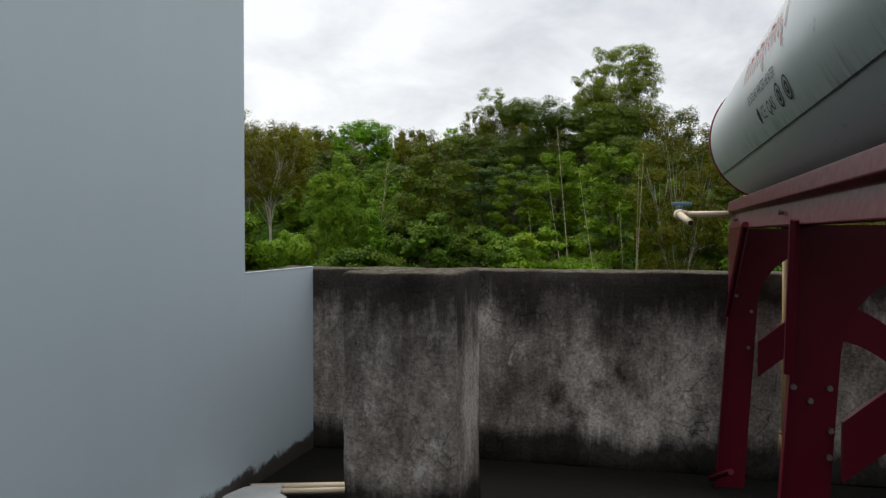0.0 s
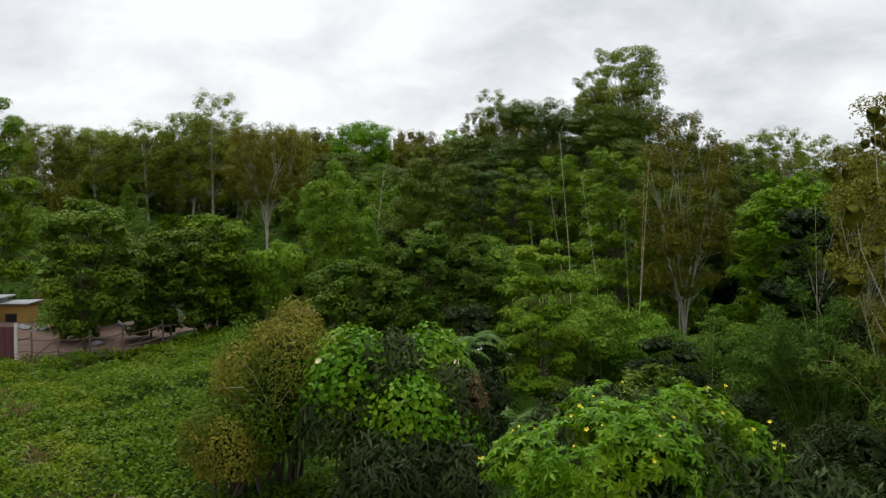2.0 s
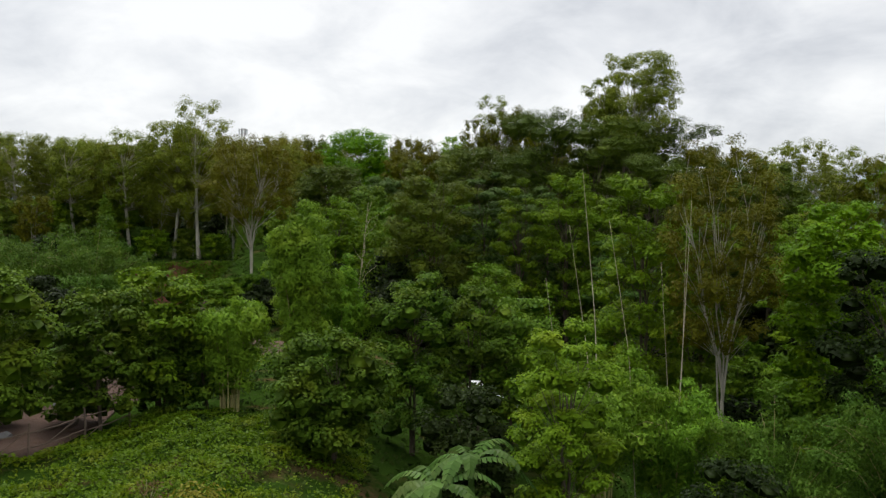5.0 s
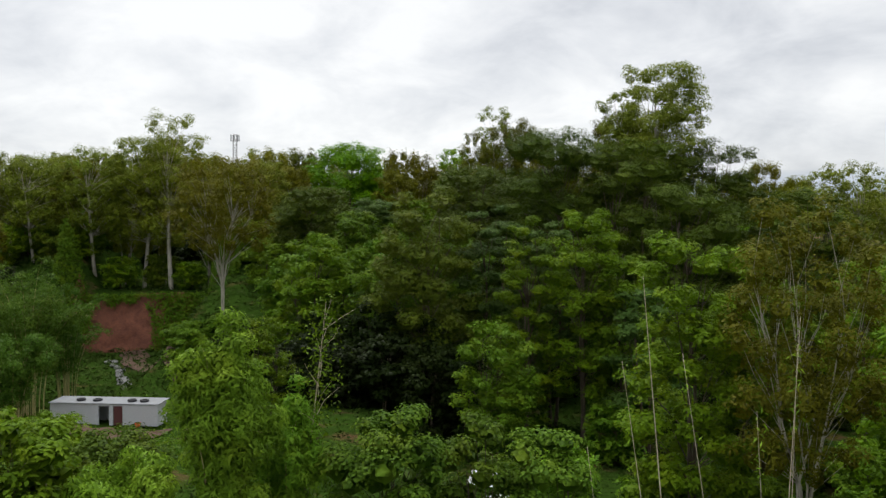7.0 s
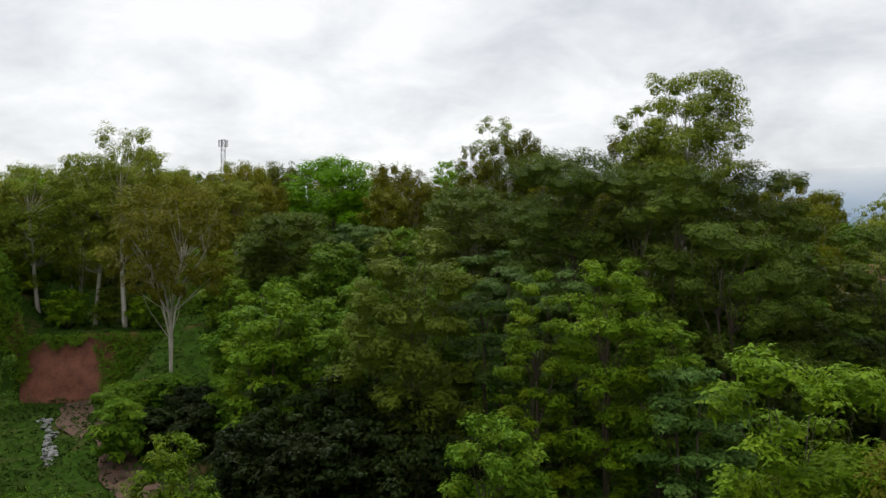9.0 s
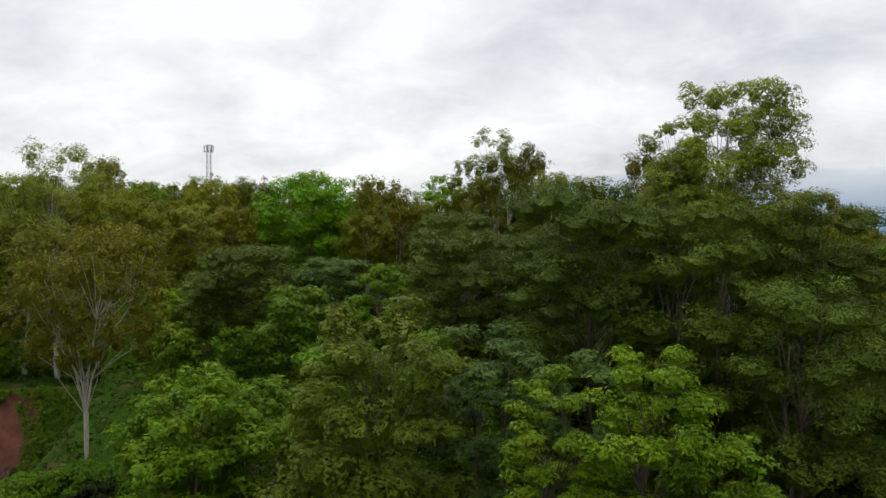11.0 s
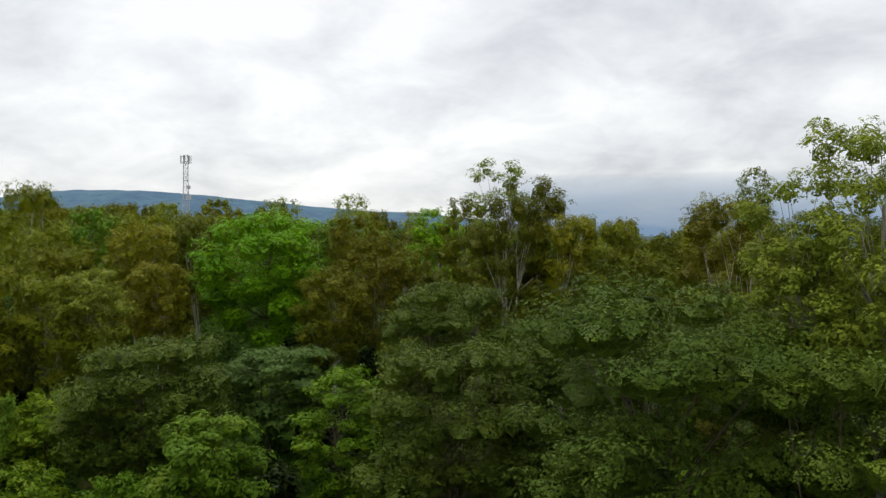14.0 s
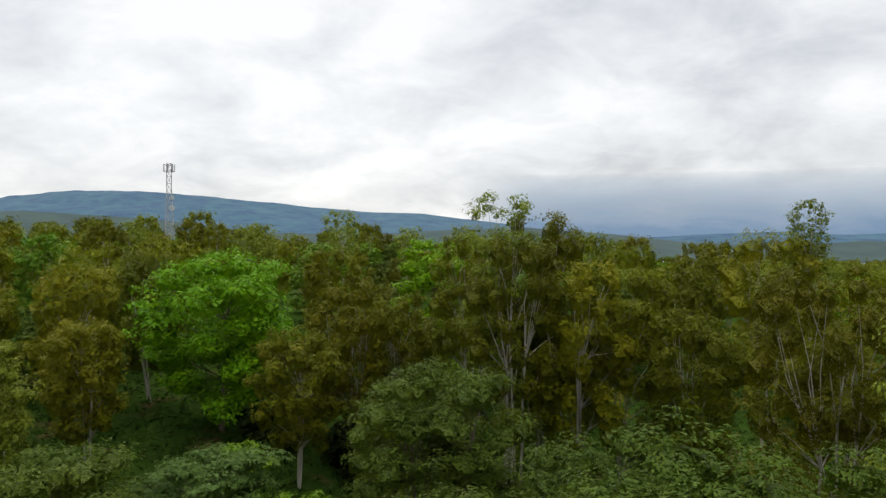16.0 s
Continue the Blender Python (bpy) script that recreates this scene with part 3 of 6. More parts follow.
solid("wall_outer_step", block_part("wall_outer_step", (-0.32, -0.15, -1.6), (-0.193, 0.03, TOP - 0.03), M_PAINT, step=0.12, seed=5), "blue-grey thickening outside the parapet", "wall", m=ROOF)
solid("wall_stairhouse", mesh_of("wall_stairhouse", Geo().box((-3.0, -9.0, FLOOR), (0.0, -0.6403, 2.4)), M_PAINT), "smooth blue-grey painted wall of a stair house", "wall", m=ROOF)
solid("wall_south", mesh_of("wall_south", Geo().box((0.0, -9.2, FLOOR), (6.0, -9.0, TOP)), M_WALL), "plain parapet closing the terrace", "wall", m=ROOF)
solid("wall_east", mesh_of("wall_east", Geo().box((6.003, -9.2, FLOOR), (6.2, 0.235, TOP)), M_WALL), "plain parapet closing the terrace", "wall", m=ROOF)
solid("column_stub", block_part("column_stub", (0.496, -0.88, FLOOR), (0.889, -0.50, -0.130), M_WALL, step=0.03, amp=0.007, seed=11), "square cement column stub stained black and grey", "column", "thing", m=ROOF)


def pipe_thing(name, label, runs, radius, mat, m=ROOF, sockets=()):
    th = thing(name, label, "pipe", m)
    for pts in runs:
        part("pipe_run", mesh_of("pipe_run", Geo().tube(pts, radius, 14), mat, True), th)
    for pts, r in sockets:
        part("socket", mesh_of("socket", Geo().tube(pts, r, 14), mat, True), th)
    return th


pipe_thing("floor_pipe", "cream plastic pipe lying on the dirty floor", [[(0.03, -0.66, FLOOR + 0.022), (0.62, -0.47, FLOOR + 0.022)]], 0.014, M_PVC)
pipe_thing("floor_pipe", "cream plastic pipe lying on the dirty floor", [[(0.02, -0.72, FLOOR + 0.022), (0.60, -0.53, FLOOR + 0.022)]], 0.011, M_PVC)
pipe_thing("floor_pipe", "cream plastic pipe lying on the dirty floor", [[(0.86, -0.80, FLOOR + 0.022), (1.9, -1.15, FLOOR + 0.022)]], 0.013, M_PVC)
pipe_thing("riser_pipe", "yellowed plastic riser pipe standing behind the heater stand", [[(2.02, -0.10, FLOOR), (2.02, -0.10, -0.06)]], 0.020, M_PVC2,
           sockets=[([(2.02, -0.10, -0.86), (2.02, -0.10, -0.78)], 0.029), ([(2.02, -0.10, -0.775), (2.02, -0.10, -0.765)], 0.026)])
rng = np.random.default_rng(5)
slab = Geo()
for k in range(7):
    cx, cy, s = 0.10 + 0.06 * rng.standard_normal(), -0.92 + 0.12 * rng.standard_normal(), 0.06 + 0.05 * rng.random()
    n = 7
    ring = [(cx + s * (0.8 + 0.4 * rng.random()) * math.cos(2 * math.pi * i / n), cy + s * 1.3 * (0.8 + 0.4 * rng.random()) * math.sin(2 * math.pi * i / n), FLOOR) for i in range(n)]
    slab.plate([(p[0] * 0.6 + 0.12 if k == 0 else p[0], p[1], p[2]) for p in ring], (0, 0, 0.03 + 0.03 * rng.random()))
solid("mortar_debris", mesh_of("mortar_debris", slab, M_SLAB, bevel=0.004), "broken pale mortar lumps at the foot of the wall", "debris", "stuff", m=ROOF)

# ---- solar water heater ----
heater = thing("solar_water_heater", "grey steel solar water heater tank on a maroon sheet-steel stand", "water heater", ROOF)
TX, TZ, TR, T0, T1 = 1.965, 0.366, 0.235, -0.14, -2.75


def tank_mat():
    m, nodes, links, bsdf = material("streaked_tank_steel")
    co = nodes.new("ShaderNodeTexCoord").outputs["Object"]
    sep = nodes.new("ShaderNodeSeparateXYZ")
    links.new(co, sep.inputs[0])
    base = mix_col(nodes, links, noise_node(nodes, links, co, 2.0, 5.0), (0.46, 0.50, 0.50), (0.56, 0.60, 0.59))
    run = mix_col(nodes, links, 0.35, noise_node(nodes, links, co, 46.0, 5.0, 0.6, (0.05, 1.0, 0.05)), noise_node(nodes, links, co, 9.0, 4.0, 0.6))
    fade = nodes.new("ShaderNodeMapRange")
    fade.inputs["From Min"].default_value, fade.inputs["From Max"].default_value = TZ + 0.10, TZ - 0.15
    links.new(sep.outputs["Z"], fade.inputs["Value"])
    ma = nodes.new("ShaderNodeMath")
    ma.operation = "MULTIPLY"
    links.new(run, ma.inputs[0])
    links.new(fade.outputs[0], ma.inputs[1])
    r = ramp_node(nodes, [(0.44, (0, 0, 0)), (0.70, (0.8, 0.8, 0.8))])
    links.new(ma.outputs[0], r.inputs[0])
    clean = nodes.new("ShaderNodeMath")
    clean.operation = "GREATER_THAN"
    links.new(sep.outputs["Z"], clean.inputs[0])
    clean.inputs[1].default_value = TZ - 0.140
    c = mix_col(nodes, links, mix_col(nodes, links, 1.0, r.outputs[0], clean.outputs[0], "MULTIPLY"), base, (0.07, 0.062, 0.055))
    spots = ramp_node(nodes, [(0.66, (0, 0, 0)), (0.74, (0.8, 0.8, 0.8))])
    links.new(noise_node(nodes, links, co, 26.0, 4.0, 0.6, (1, 0.5, 1)), spots.inputs[0])
    c = mix_col(nodes, links, spots.outputs[0], c, (0.12, 0.12, 0.11))
    links.new(c, bsdf.inputs["Base Color"])
    bsdf.inputs["Metallic"].default_value, bsdf.inputs["Roughness"].default_value = 0.2, 0.38
    add_bump(nodes, links, bsdf, noise_node(nodes, links, co, 3.0, 2.0), 0.25, 0.01)
    return m


M_TANK = tank_mat()


def ring_pts(r, y, n=64, x=TX, z=TZ):
    return [(x + r * math.cos(2 * math.pi * k / n), y, z + r * math.sin(2 * math.pi * k / n)) for k in range(n)]


def lathe(profile, n=64):
    g = Geo()
    v = [p for r, y in profile for p in ring_pts(r, y, n)]
    f = [(i * n + k, i * n + (k + 1) % n, (i + 1) * n + (k + 1) % n, (i + 1) * n + k) for i in range(len(profile) - 1) for k in range(n)]
    return g.add(v, f)


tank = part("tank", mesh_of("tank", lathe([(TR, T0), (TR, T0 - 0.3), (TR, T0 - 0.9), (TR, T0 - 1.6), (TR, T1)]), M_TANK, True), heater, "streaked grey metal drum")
part("rim", mesh_of("rim", lathe([(TR - 0.01, T0 + 0.012), (TR + 0.004, T0 + 0.010), (TR + 0.006, T0 - 0.002), (TR + 0.004, T0 - 0.012), (TR - 0.002, T0 - 0.012)]), M_TANKEND, True), tank, "maroon end rim")
part("end_cap", mesh_of("end_cap", lathe([(TR - 0.008, T0 + 0.010), (TR * 0.85, T0 + 0.030), (TR * 0.5, T0 + 0.045), (0.002, T0 + 0.048)]), M_TANK, True), tank)
part("end_cap", mesh_of("end_cap", lathe([(TR, T1), (TR * 0.85, T1 - 0.020), (TR * 0.5, T1 - 0.035), (0.002, T1 - 0.038)]), M_TANK, True), tank)


def on_tank(s, y, lift):
    """A place on the drum: s is the arc upwards from its left flank."""
    a = math.pi - s / TR
    return (TX + (TR + lift) * math.cos(a), y, TZ + (TR + lift) * math.sin(a))


seam = Geo()
ys = np.linspace(T0 - 0.01, T1, 24)
seam.strip([on_tank(-0.1475, y, -0.002) for y in ys], [on_tank(-0.1445, y, -0.002) for y in ys], (-0.004, 0, -0.003))
part("seam", mesh_of("seam", seam, M_BLACK), tank, "dark lapped seam")


def print_on_tank(name, body, s, y0, size, mat, shear=0.0):
    cu = bpy.data.curves.new(name, "FONT")
    cu.body, cu.size, cu.shear, cu.resolution_u = body, size, shear, 2
    tmp = new(name, cu)
    src = tmp.to_mesh()
    g = Geo().add([on_tank(s + v.co.y, y0 - v.co.x, 0.0015) for v in src.vertices], [tuple(p.vertices) for p in src.polygons])
    tmp.to_mesh_clear()
    bpy.data.objects.remove(tmp)
    return part(name, mesh_of(name, g, mat), tank, "black printed lettering")


def bars_on_tank(name, specs, mat, label):
    g = Geo()
    for s, y, h, w in specs:
        k = max(2, int(h / 0.01))
        line = [s + h * i / k for i in range(k + 1)]
        v = [on_tank(q, y, 0.0015) for q in line] + [on_tank(q, y - w, 0.0015) for q in line]
        g.add(v, [(i, i + 1, k + 2 + i, k + 1 + i) for i in range(k)])
    return part(name, mesh_of(name, g, mat), tank, label)


for i in range(8):
    y = -1.20 - 0.080 * i
    tall = i in (0, 4)
    bars_on_tank("brand_mark", [(0.014 if i not in (4, 7) else -0.012, y, 0.075 if tall else 0.050, 0.009)], M_RED, "faded red brand stroke")
    bars_on_tank("brand_mark", [(0.014, y - 0.040, 0.050, 0.008)], M_RED, "faded red brand stroke")
    if i in (1, 2, 3, 5):
        bars_on_tank("brand_mark", [(0.056, y - 0.009, 0.009, 0.031)], M_RED, "faded red brand stroke")
print_on_tank("lettering", "3G SOLAR WATER HEATER", -0.048, -1.26, 0.033, M_BLACK)
print_on_tank("lettering", "CE", -0.104, -1.405, 0.044, M_BLACK)
print_on_tank("lettering", "QAS", -0.104, -1.49, 0.044, M_BLACK)


def ring_on_tank(s, y, rx, ry, inner):
    n = 24
    g = Geo()
    v = [on_tank(s + ry * k * math.sin(2 * math.pi * i / n), y - rx * k * math.cos(2 * math.pi * i / n), 0.0015) for k in (1.0, inner) for i in range(n)]
    return part("badge", mesh_of("badge", g.add(v, [(i, (i + 1) % n, n + (i + 1) % n, n + i) for i in range(n)]), M_BLACK), tank, "black printed badge")


ring_on_tank(-0.088, -1.365, 0.014, 0.020, 0.15)
for y in (-1.645, -1.735):
    ring_on_tank(-0.086, y, 0.030, 0.026, 0.80)
    ring_on_tank(-0.086, y, 0.014, 0.014, 0.45)

# stand: two arched sheet frames under a pressed side beam
BX0, BX1 = 1.800, 2.55
for side in (BX0, BX1 - 0.06):
    prof = [(0.0, 0.02), (0.012, 0.075), (-0.006, 0.085), (0.0, 0.125), (0.05, 0.135), (0.06, 0.125), (0.06, 0.02)]
    n = len(prof)
    bg = Geo()
    yy = (-0.12, -2.72)
    bg.add([(side + a, y, b) for y in yy for a, b in prof], [tuple(range(n)), tuple(range(2 * n - 1, n - 1, -1))] + [(i, i + n, (i + 1) % n + n, (i + 1) % n) for i in range(n)])
    beam = part("side_beam", mesh_of("side_beam", bg, M_STEEL, bevel=0.003), heater)
    for y in (-0.40, -1.35):
        part("bolt", mesh_of("bolt", Geo().tube([(side + 0.004, y, 0.052), (side - 0.010, y, 0.052)], 0.006, 8), M_BOLT), beam, "zinc bolt head")


def frame_at(y, tag_bolts, reach=0.33):
    top, leg, spread = 0.02, 0.108, 0.045
    g = Geo()
    n = 14
    xl, xr = BX0, BX1
    a_in, b_in = xl + leg, xr - leg
    cx, rx, rz, spring = (a_in + b_in) / 2, (b_in - a_in) / 2, 0.22, -0.27
    g.add([(xl - spread, y, FLOOR), (a_in - spread, y, FLOOR), (a_in, y, spring), (xl, y, spring), (xl, y, top)], [(0, 1, 2, 3)])
    g.add([(xr + spread, y, FLOOR), (b_in + spread, y, FLOOR), (b_in, y, spring), (xr, y, spring), (xr, y, top)], [(0, 3, 2, 1)])
    arch = [(cx - rx * math.cos(math.pi * i / n), y, spring + rz * math.sin(math.pi * i / n)) for i in range(n + 1)]
    head_line = [(xl + (xr - xl) * i / n, y, top if 0 < i < n else spring) for i in range(n + 1)]
    head_line[0], head_line[-1] = (xl, y, spring), (xr, y, spring)
    v = head_line + arch
    g.add(v, [(i, i + 1, n + 2 + i, n + 1 + i) for i in range(n)])
    g.add([(xl, y, spring), (xl, y, top), head_line[1]], [(0, 1, 2)])
    g.add([(xr, y, spring), (xr, y, top), head_line[-2]], [(0, 2, 1)])
    me = mesh_of("leg_frame", g, M_STEEL)
    bm = bmesh.new()
    bm.from_mesh(me)
    bmesh.ops.remove_doubles(bm, verts=bm.verts, dist=0.0005)
    r = bmesh.ops.extrude_face_region(bm, geom=list(bm.faces))
    bmesh.ops.translate(bm, verts=[q for q in r["geom"] if isinstance(q, bmesh.types.BMVert)], vec=(0, 0.006, 0))
    bmesh.ops.recalc_face_normals(bm, faces=bm.faces)
    bm.to_mesh(me)
    bm.free()
    fr = part("leg_frame", me, heater)
    # outer flange of the leg, turned back along the frame
    for x, s in ((xl, 1), (xr, -1)):
        fl = Geo().plate([(x - spread * s, y, FLOOR), (x, y, spring), (x, y, top), (x, y - 0.03, top), (x, y - 0.03, spring), (x - spread * s, y - 0.03, FLOOR)], (0.004 * s, 0, 0))
        part("flange", mesh_of("flange", fl, M_STEEL), fr)
        gus = Geo().plate([(x, y - 0.03, -0.30), (x, y - 0.03, top), (x, y - reach, top), (x, y - reach + 0.015, top)], (0.004 * s, 0, 0))
        part("gusset", mesh_of("gusset", gus, M_STEEL), fr)
        br = Geo().tube([(x - 0.006 * s, y - 0.035, -0.31), (x - 0.006 * s, y - reach + 0.005, top + 0.01)], 0.012, 6)
        part("brace_edge", mesh_of("brace_edge", br, M_STEEL), fr)
    lo, hi = [], []
    for i in range(n + 1):
        u = i / n
        x = a_in + (b_in - a_in) * u
        z = -0.55 + 0.15 * math.sin(math.pi * u)
        lo.append((x, y - 0.006, z))
        hi.append((x, y - 0.006, z + 0.135))
    part("cross_member", mesh_of("cross_member", Geo().strip(lo, hi, (0, -0.02, 0)), M_STEEL), fr)
    for x, z in tag_bolts:
        part("bolt", mesh_of("bolt", Geo().tube([(x, y + 0.002, z), (x, y - 0.010, z)], 0.0065, 8), M_BOLT), fr, "zinc bolt head")
    foot = Geo().tube([(xl - 0.06, y, FLOOR + 0.03), (xl - 0.01, y - 0.24, FLOOR + 0.13)], 0.012, 6)
    part("foot_brace", mesh_of("foot_brace", foot, M_STEEL), fr)


frame_at(-0.13, [(BX0 + 0.012, -0.15), (BX0 + 0.085, -0.30), (BX0 + 0.075, -0.44), (BX0 + 0.03, -0.24)], 0.58)
frame_at(-1.45, [(BX0 - 0.004, -0.29), (BX0 + 0.010, -0.345), (BX0 + 0.045, -0.375), (BX0 + 0.085, -0.345), (BX0 + 0.088, -0.44), (BX0 + 0.085, -0.50)], 0.10)
frame_at(-2.60, [], 0.10)
vp = part("vent_pipe", mesh_of("vent_pipe", Geo().tube([(TX, -0.70, TZ + TR - 0.02), (TX, -0.70, TZ + TR + 0.75)], 0.013, 12), M_PVC2, True), heater, "yellowed plastic vent pipe")

tap = thing("drain_valve", "cream plastic drain pipe with a blue valve handle on the heater", "valve", ROOF)
part("feed_pipe", mesh_of("feed_pipe", Geo().tube([(1.86, -0.16, 0.078), (1.63, -0.13, 0.078)], 0.0115, 14), M_PVC, True), tap)
part("elbow", mesh_of("elbow", Geo().tube([(1.645, -0.132, 0.078), (1.622, -0.129, 0.078), (1.612, -0.140, 0.078), (1.612, -0.165, 0.077)], 0.0155, 14), M_PVC, True), tap)
part("valve_body", mesh_of("valve_body", Geo().tube([(1.612, -0.16, 0.077), (1.613, -0.18, 0.076), (1.614, -0.21, 0.075), (1.615, -0.235, 0.074)], [0.015, 0.021, 0.021, 0.016], 14), M_PVC, True), tap)
spout = part("spout", mesh_of("spout", Geo().tube([(1.615, -0.23, 0.074), (1.646, -0.365, 0.040)], 0.0125, 16), M_PVC, True), tap)
# dark plug on the closed end, its colour standing for the hollow's shade
part("bore", mesh_of("bore", Geo().tube([(1.6449, -0.360, 0.0412), (1.6463, -0.3668, 0.0395)], 0.0098, 14), M_BORE), spout, "dark disc for the shade in the pipe end")
stem = part("stem", mesh_of("stem", Geo().tube([(1.6135, -0.195, 0.09), (1.6135, -0.195, 0.112)], 0.012, 12), M_BLUE, True), tap, "blue plastic stem")
hg = Geo().box((1.585, -0.207, 0.108), (1.660, -0.183, 0.122))
part("handle", mesh_of("handle", hg, M_BLUE, bevel=0.004), tap, "blue plastic lever")

# ---- plants ----
UP = np.array([0.0, 0.0, 1.0])


def unit(a):
    return a / np.maximum(np.linalg.norm(a, axis=-1, keepdims=True), 1e-9)


def sphere_dirs(r, n):
    return unit(r.standard_normal((n, 3)))


def leaf_tris(r, P, N, length, width, droop=0.0, kite=False, fold=0.18):
    """One pointed leaf or sprig at each place P, facing N: a folded kite close by, a plain blade further off."""
    n = len(P)
    T = r.standard_normal((n, 3))
    T = unit(T - N * np.sum(T * N, 1, keepdims=True))
    T = unit(T - UP * droop)
    N = unit(N - T * np.sum(N * T, 1, keepdims=True))
    B = np.cross(N, T)
    L = (length * (0.65 + 0.7 * r.random(n)))[:, None]
    W = (width * (0.65 + 0.7 * r.random(n)))[:, None]
    c = P + T * L
    if not kite:
        v = np.stack([P + B * W * 0.5, P - B * W * 0.5, c], 1).reshape(-1, 3)
        return v, np.arange(3 * n).reshape(-1, 3)
    b = P + T * L * 0.45 + B * W * 0.5 + N * W * fold
    d = P + T * L * 0.45 - B * W * 0.5 + N * W * fold
    k = 4 * np.arange(n)[:, None]
    return np.stack([P, b, c, d], 1).reshape(-1, 3), np.concatenate([k + np.array([0, 2, 1]), k + np.array([0, 3, 2])])


GOLD = (1 + 5 ** 0.5) / 2
ICO_V = unit(np.array([(-1, GOLD, 0), (1, GOLD, 0), (-1, -GOLD, 0), (1, -GOLD, 0), (0, -1, GOLD), (0, 1, GOLD), (0, -1, -GOLD), (0, 1, -GOLD), (GOLD, 0, -1), (GOLD, 0, 1), (-GOLD, 0, -1), (-GOLD, 0, 1)], dtype=float))
_d = np.linalg.norm(ICO_V[:, None] - ICO_V[None], axis=-1)
ICO_F = np.array([(a, b, c) for a in range(12) for b in range(a + 1, 12) for c in range(b + 1, 12) if max(_d[a, b], _d[b, c], _d[a, c]) < 1.2])


def clump_leaves(r, clumps, n, length, width, flat=0.55, droop=0.15, inner=0.12, under=0.35, core=0.72, kite=False):
    """Leaves on the skins of ellipsoid clumps (centre, radius), thicker above than below, round a leafy heart."""
    C, R = np.array([c for c, _ in clumps]), np.array([q for _, q in clumps])
    w = R ** 2
    k = r.choice(len(R), n, p=w / w.sum())
    D = sphere_dirs(r, n)
    low = D[:, 2] < -0.15
    flip = low & (r.random(n) > under)
    D[flip, 2] *= -1
    s = np.where(r.random(n) < inner, r.random(n) ** 0.5, 0.78 + 0.34 * r.random(n))
    wob = 1 + 0.18 * np.sin(D[:, 0] * 5 + k) * np.sin(D[:, 1] * 5 + 1.7 * k)
    P = C[k] + D * (R[k] * s * wob)[:, None] * np.array([1, 1, flat])
    N = unit(unit(D * np.array([1, 1, 1 / flat])) * 0.85 + UP * 0.30 + r.standard_normal((n, 3)) * 0.28)
    V, F = leaf_tris(r, P, N, length, width, droop, kite)
    if core:
        m = len(R)
        Q = ICO_V[None] * (R[:, None] * core * (0.7 + 0.45 * r.random((m, 12))))[..., None] * np.array([1, 1, flat]) + C[:, None]
        F = np.concatenate([F, (len(V) + 12 * np.arange(m)[:, None, None] + ICO_F[None]).reshape(-1, 3)])
        V = np.concatenate([V, Q.reshape(-1, 3)])
    return V, F


def limb_tubes(geo, r, start, ends, r0, r1, sides=5, sag=0.15):
    for e in ends:
        s, e = Vector(start), Vector(e)
        mid = s.lerp(e, 0.5) + Vector((r.normal(0, 0.12), r.normal(0, 0.12), sag)) * (e - s).length * 0.4
        geo.tube([s, mid, e], [r0, (r0 + r1) / 2, r1], sides, False)


KINDS = {
    # leaf, bark, leaf length, leaf width, crown share of height, clump count, clump size, flatness, droop, stems
    "wattle": (L_WATTLE, B_BROWN, 0.50, 0.28, 0.84, 70, 0.27, 0.56, 0.12, 2),
    "teal": (L_TEAL, B_BROWN, 0.50, 0.29, 0.78, 34, 0.34, 0.48, 0.05, 2),
    "gum": (L_EUC, B_PALE, 0.40, 0.22, 0.60, 62, 0.26, 0.85, 0.35, 1),
    "olive": (L_OLIVE, B_PALE, 0.42, 0.24, 0.72, 40, 0.27, 1.15, 0.30, 3),
    "bronze": (L_BROWNISH, B_PALE, 0.40, 0.19, 0.72, 60, 0.22, 1.10, 0.35, 6),
    "fresh": (L_BRIGHT, B_BROWN, 0.54, 0.38, 0.86, 46, 0.29, 0.66, 0.20, 1),
    "green": (L_GREEN, B_BROWN, 0.52, 0.35, 0.88, 44, 0.30, 0.66, 0.20, 2),
    "lime": (L_LIME, B_BROWN, 0.48, 0.28, 0.84, 44, 0.29, 0.62, 0.15, 2),
    "yellow": (L_YELLOW, B_BROWN, 0.46, 0.30, 0.88, 46, 0.28, 0.66, 0.20, 2),
    "dark": (L_DARK, B_BROWN, 0.38, 0.22, 0.88, 32, 0.32, 0.68, 0.25, 2),
}
NAMES = {
    "wattle": ("wattle_tree", "dark green wattle tree with flat layered foliage"),
    "teal": ("wattle_tree", "blue-green young wattle with feathery pads of foliage"),
    "gum": ("eucalyptus_tree", "tall pale-trunked gum tree with open tufted foliage"),
    "olive": ("acacia_tree", "olive-green slender tree with drooping foliage on the hill"),
    "bronze": ("acacia_tree", "bronze-green tree with several pale bare stems"),
    "fresh": ("broadleaf_tree", "bright fresh green broad-leaved tree with a full crown"),
    "green": ("broadleaf_tree", "mid-green leafy tree with a dense rounded crown"),
    "lime": ("broadleaf_tree", "light yellow-green tree with feathery leaves"),
    "yellow": ("broadleaf_tree", "yellow-green tree with small pale leaf clusters"),
    "dark": ("shrub", "dark green dense shrub with glossy leaves, darkened for shade"),
}


LEAF_COUNT = {"gum": 1.9, "wattle": 1.4, "teal": 1.4, "bronze": 1.2, "olive": 1.45}
CORE = {"gum": 0.42, "wattle": 0.70, "teal": 0.60, "bronze": 0.42, "olive": 0.72}


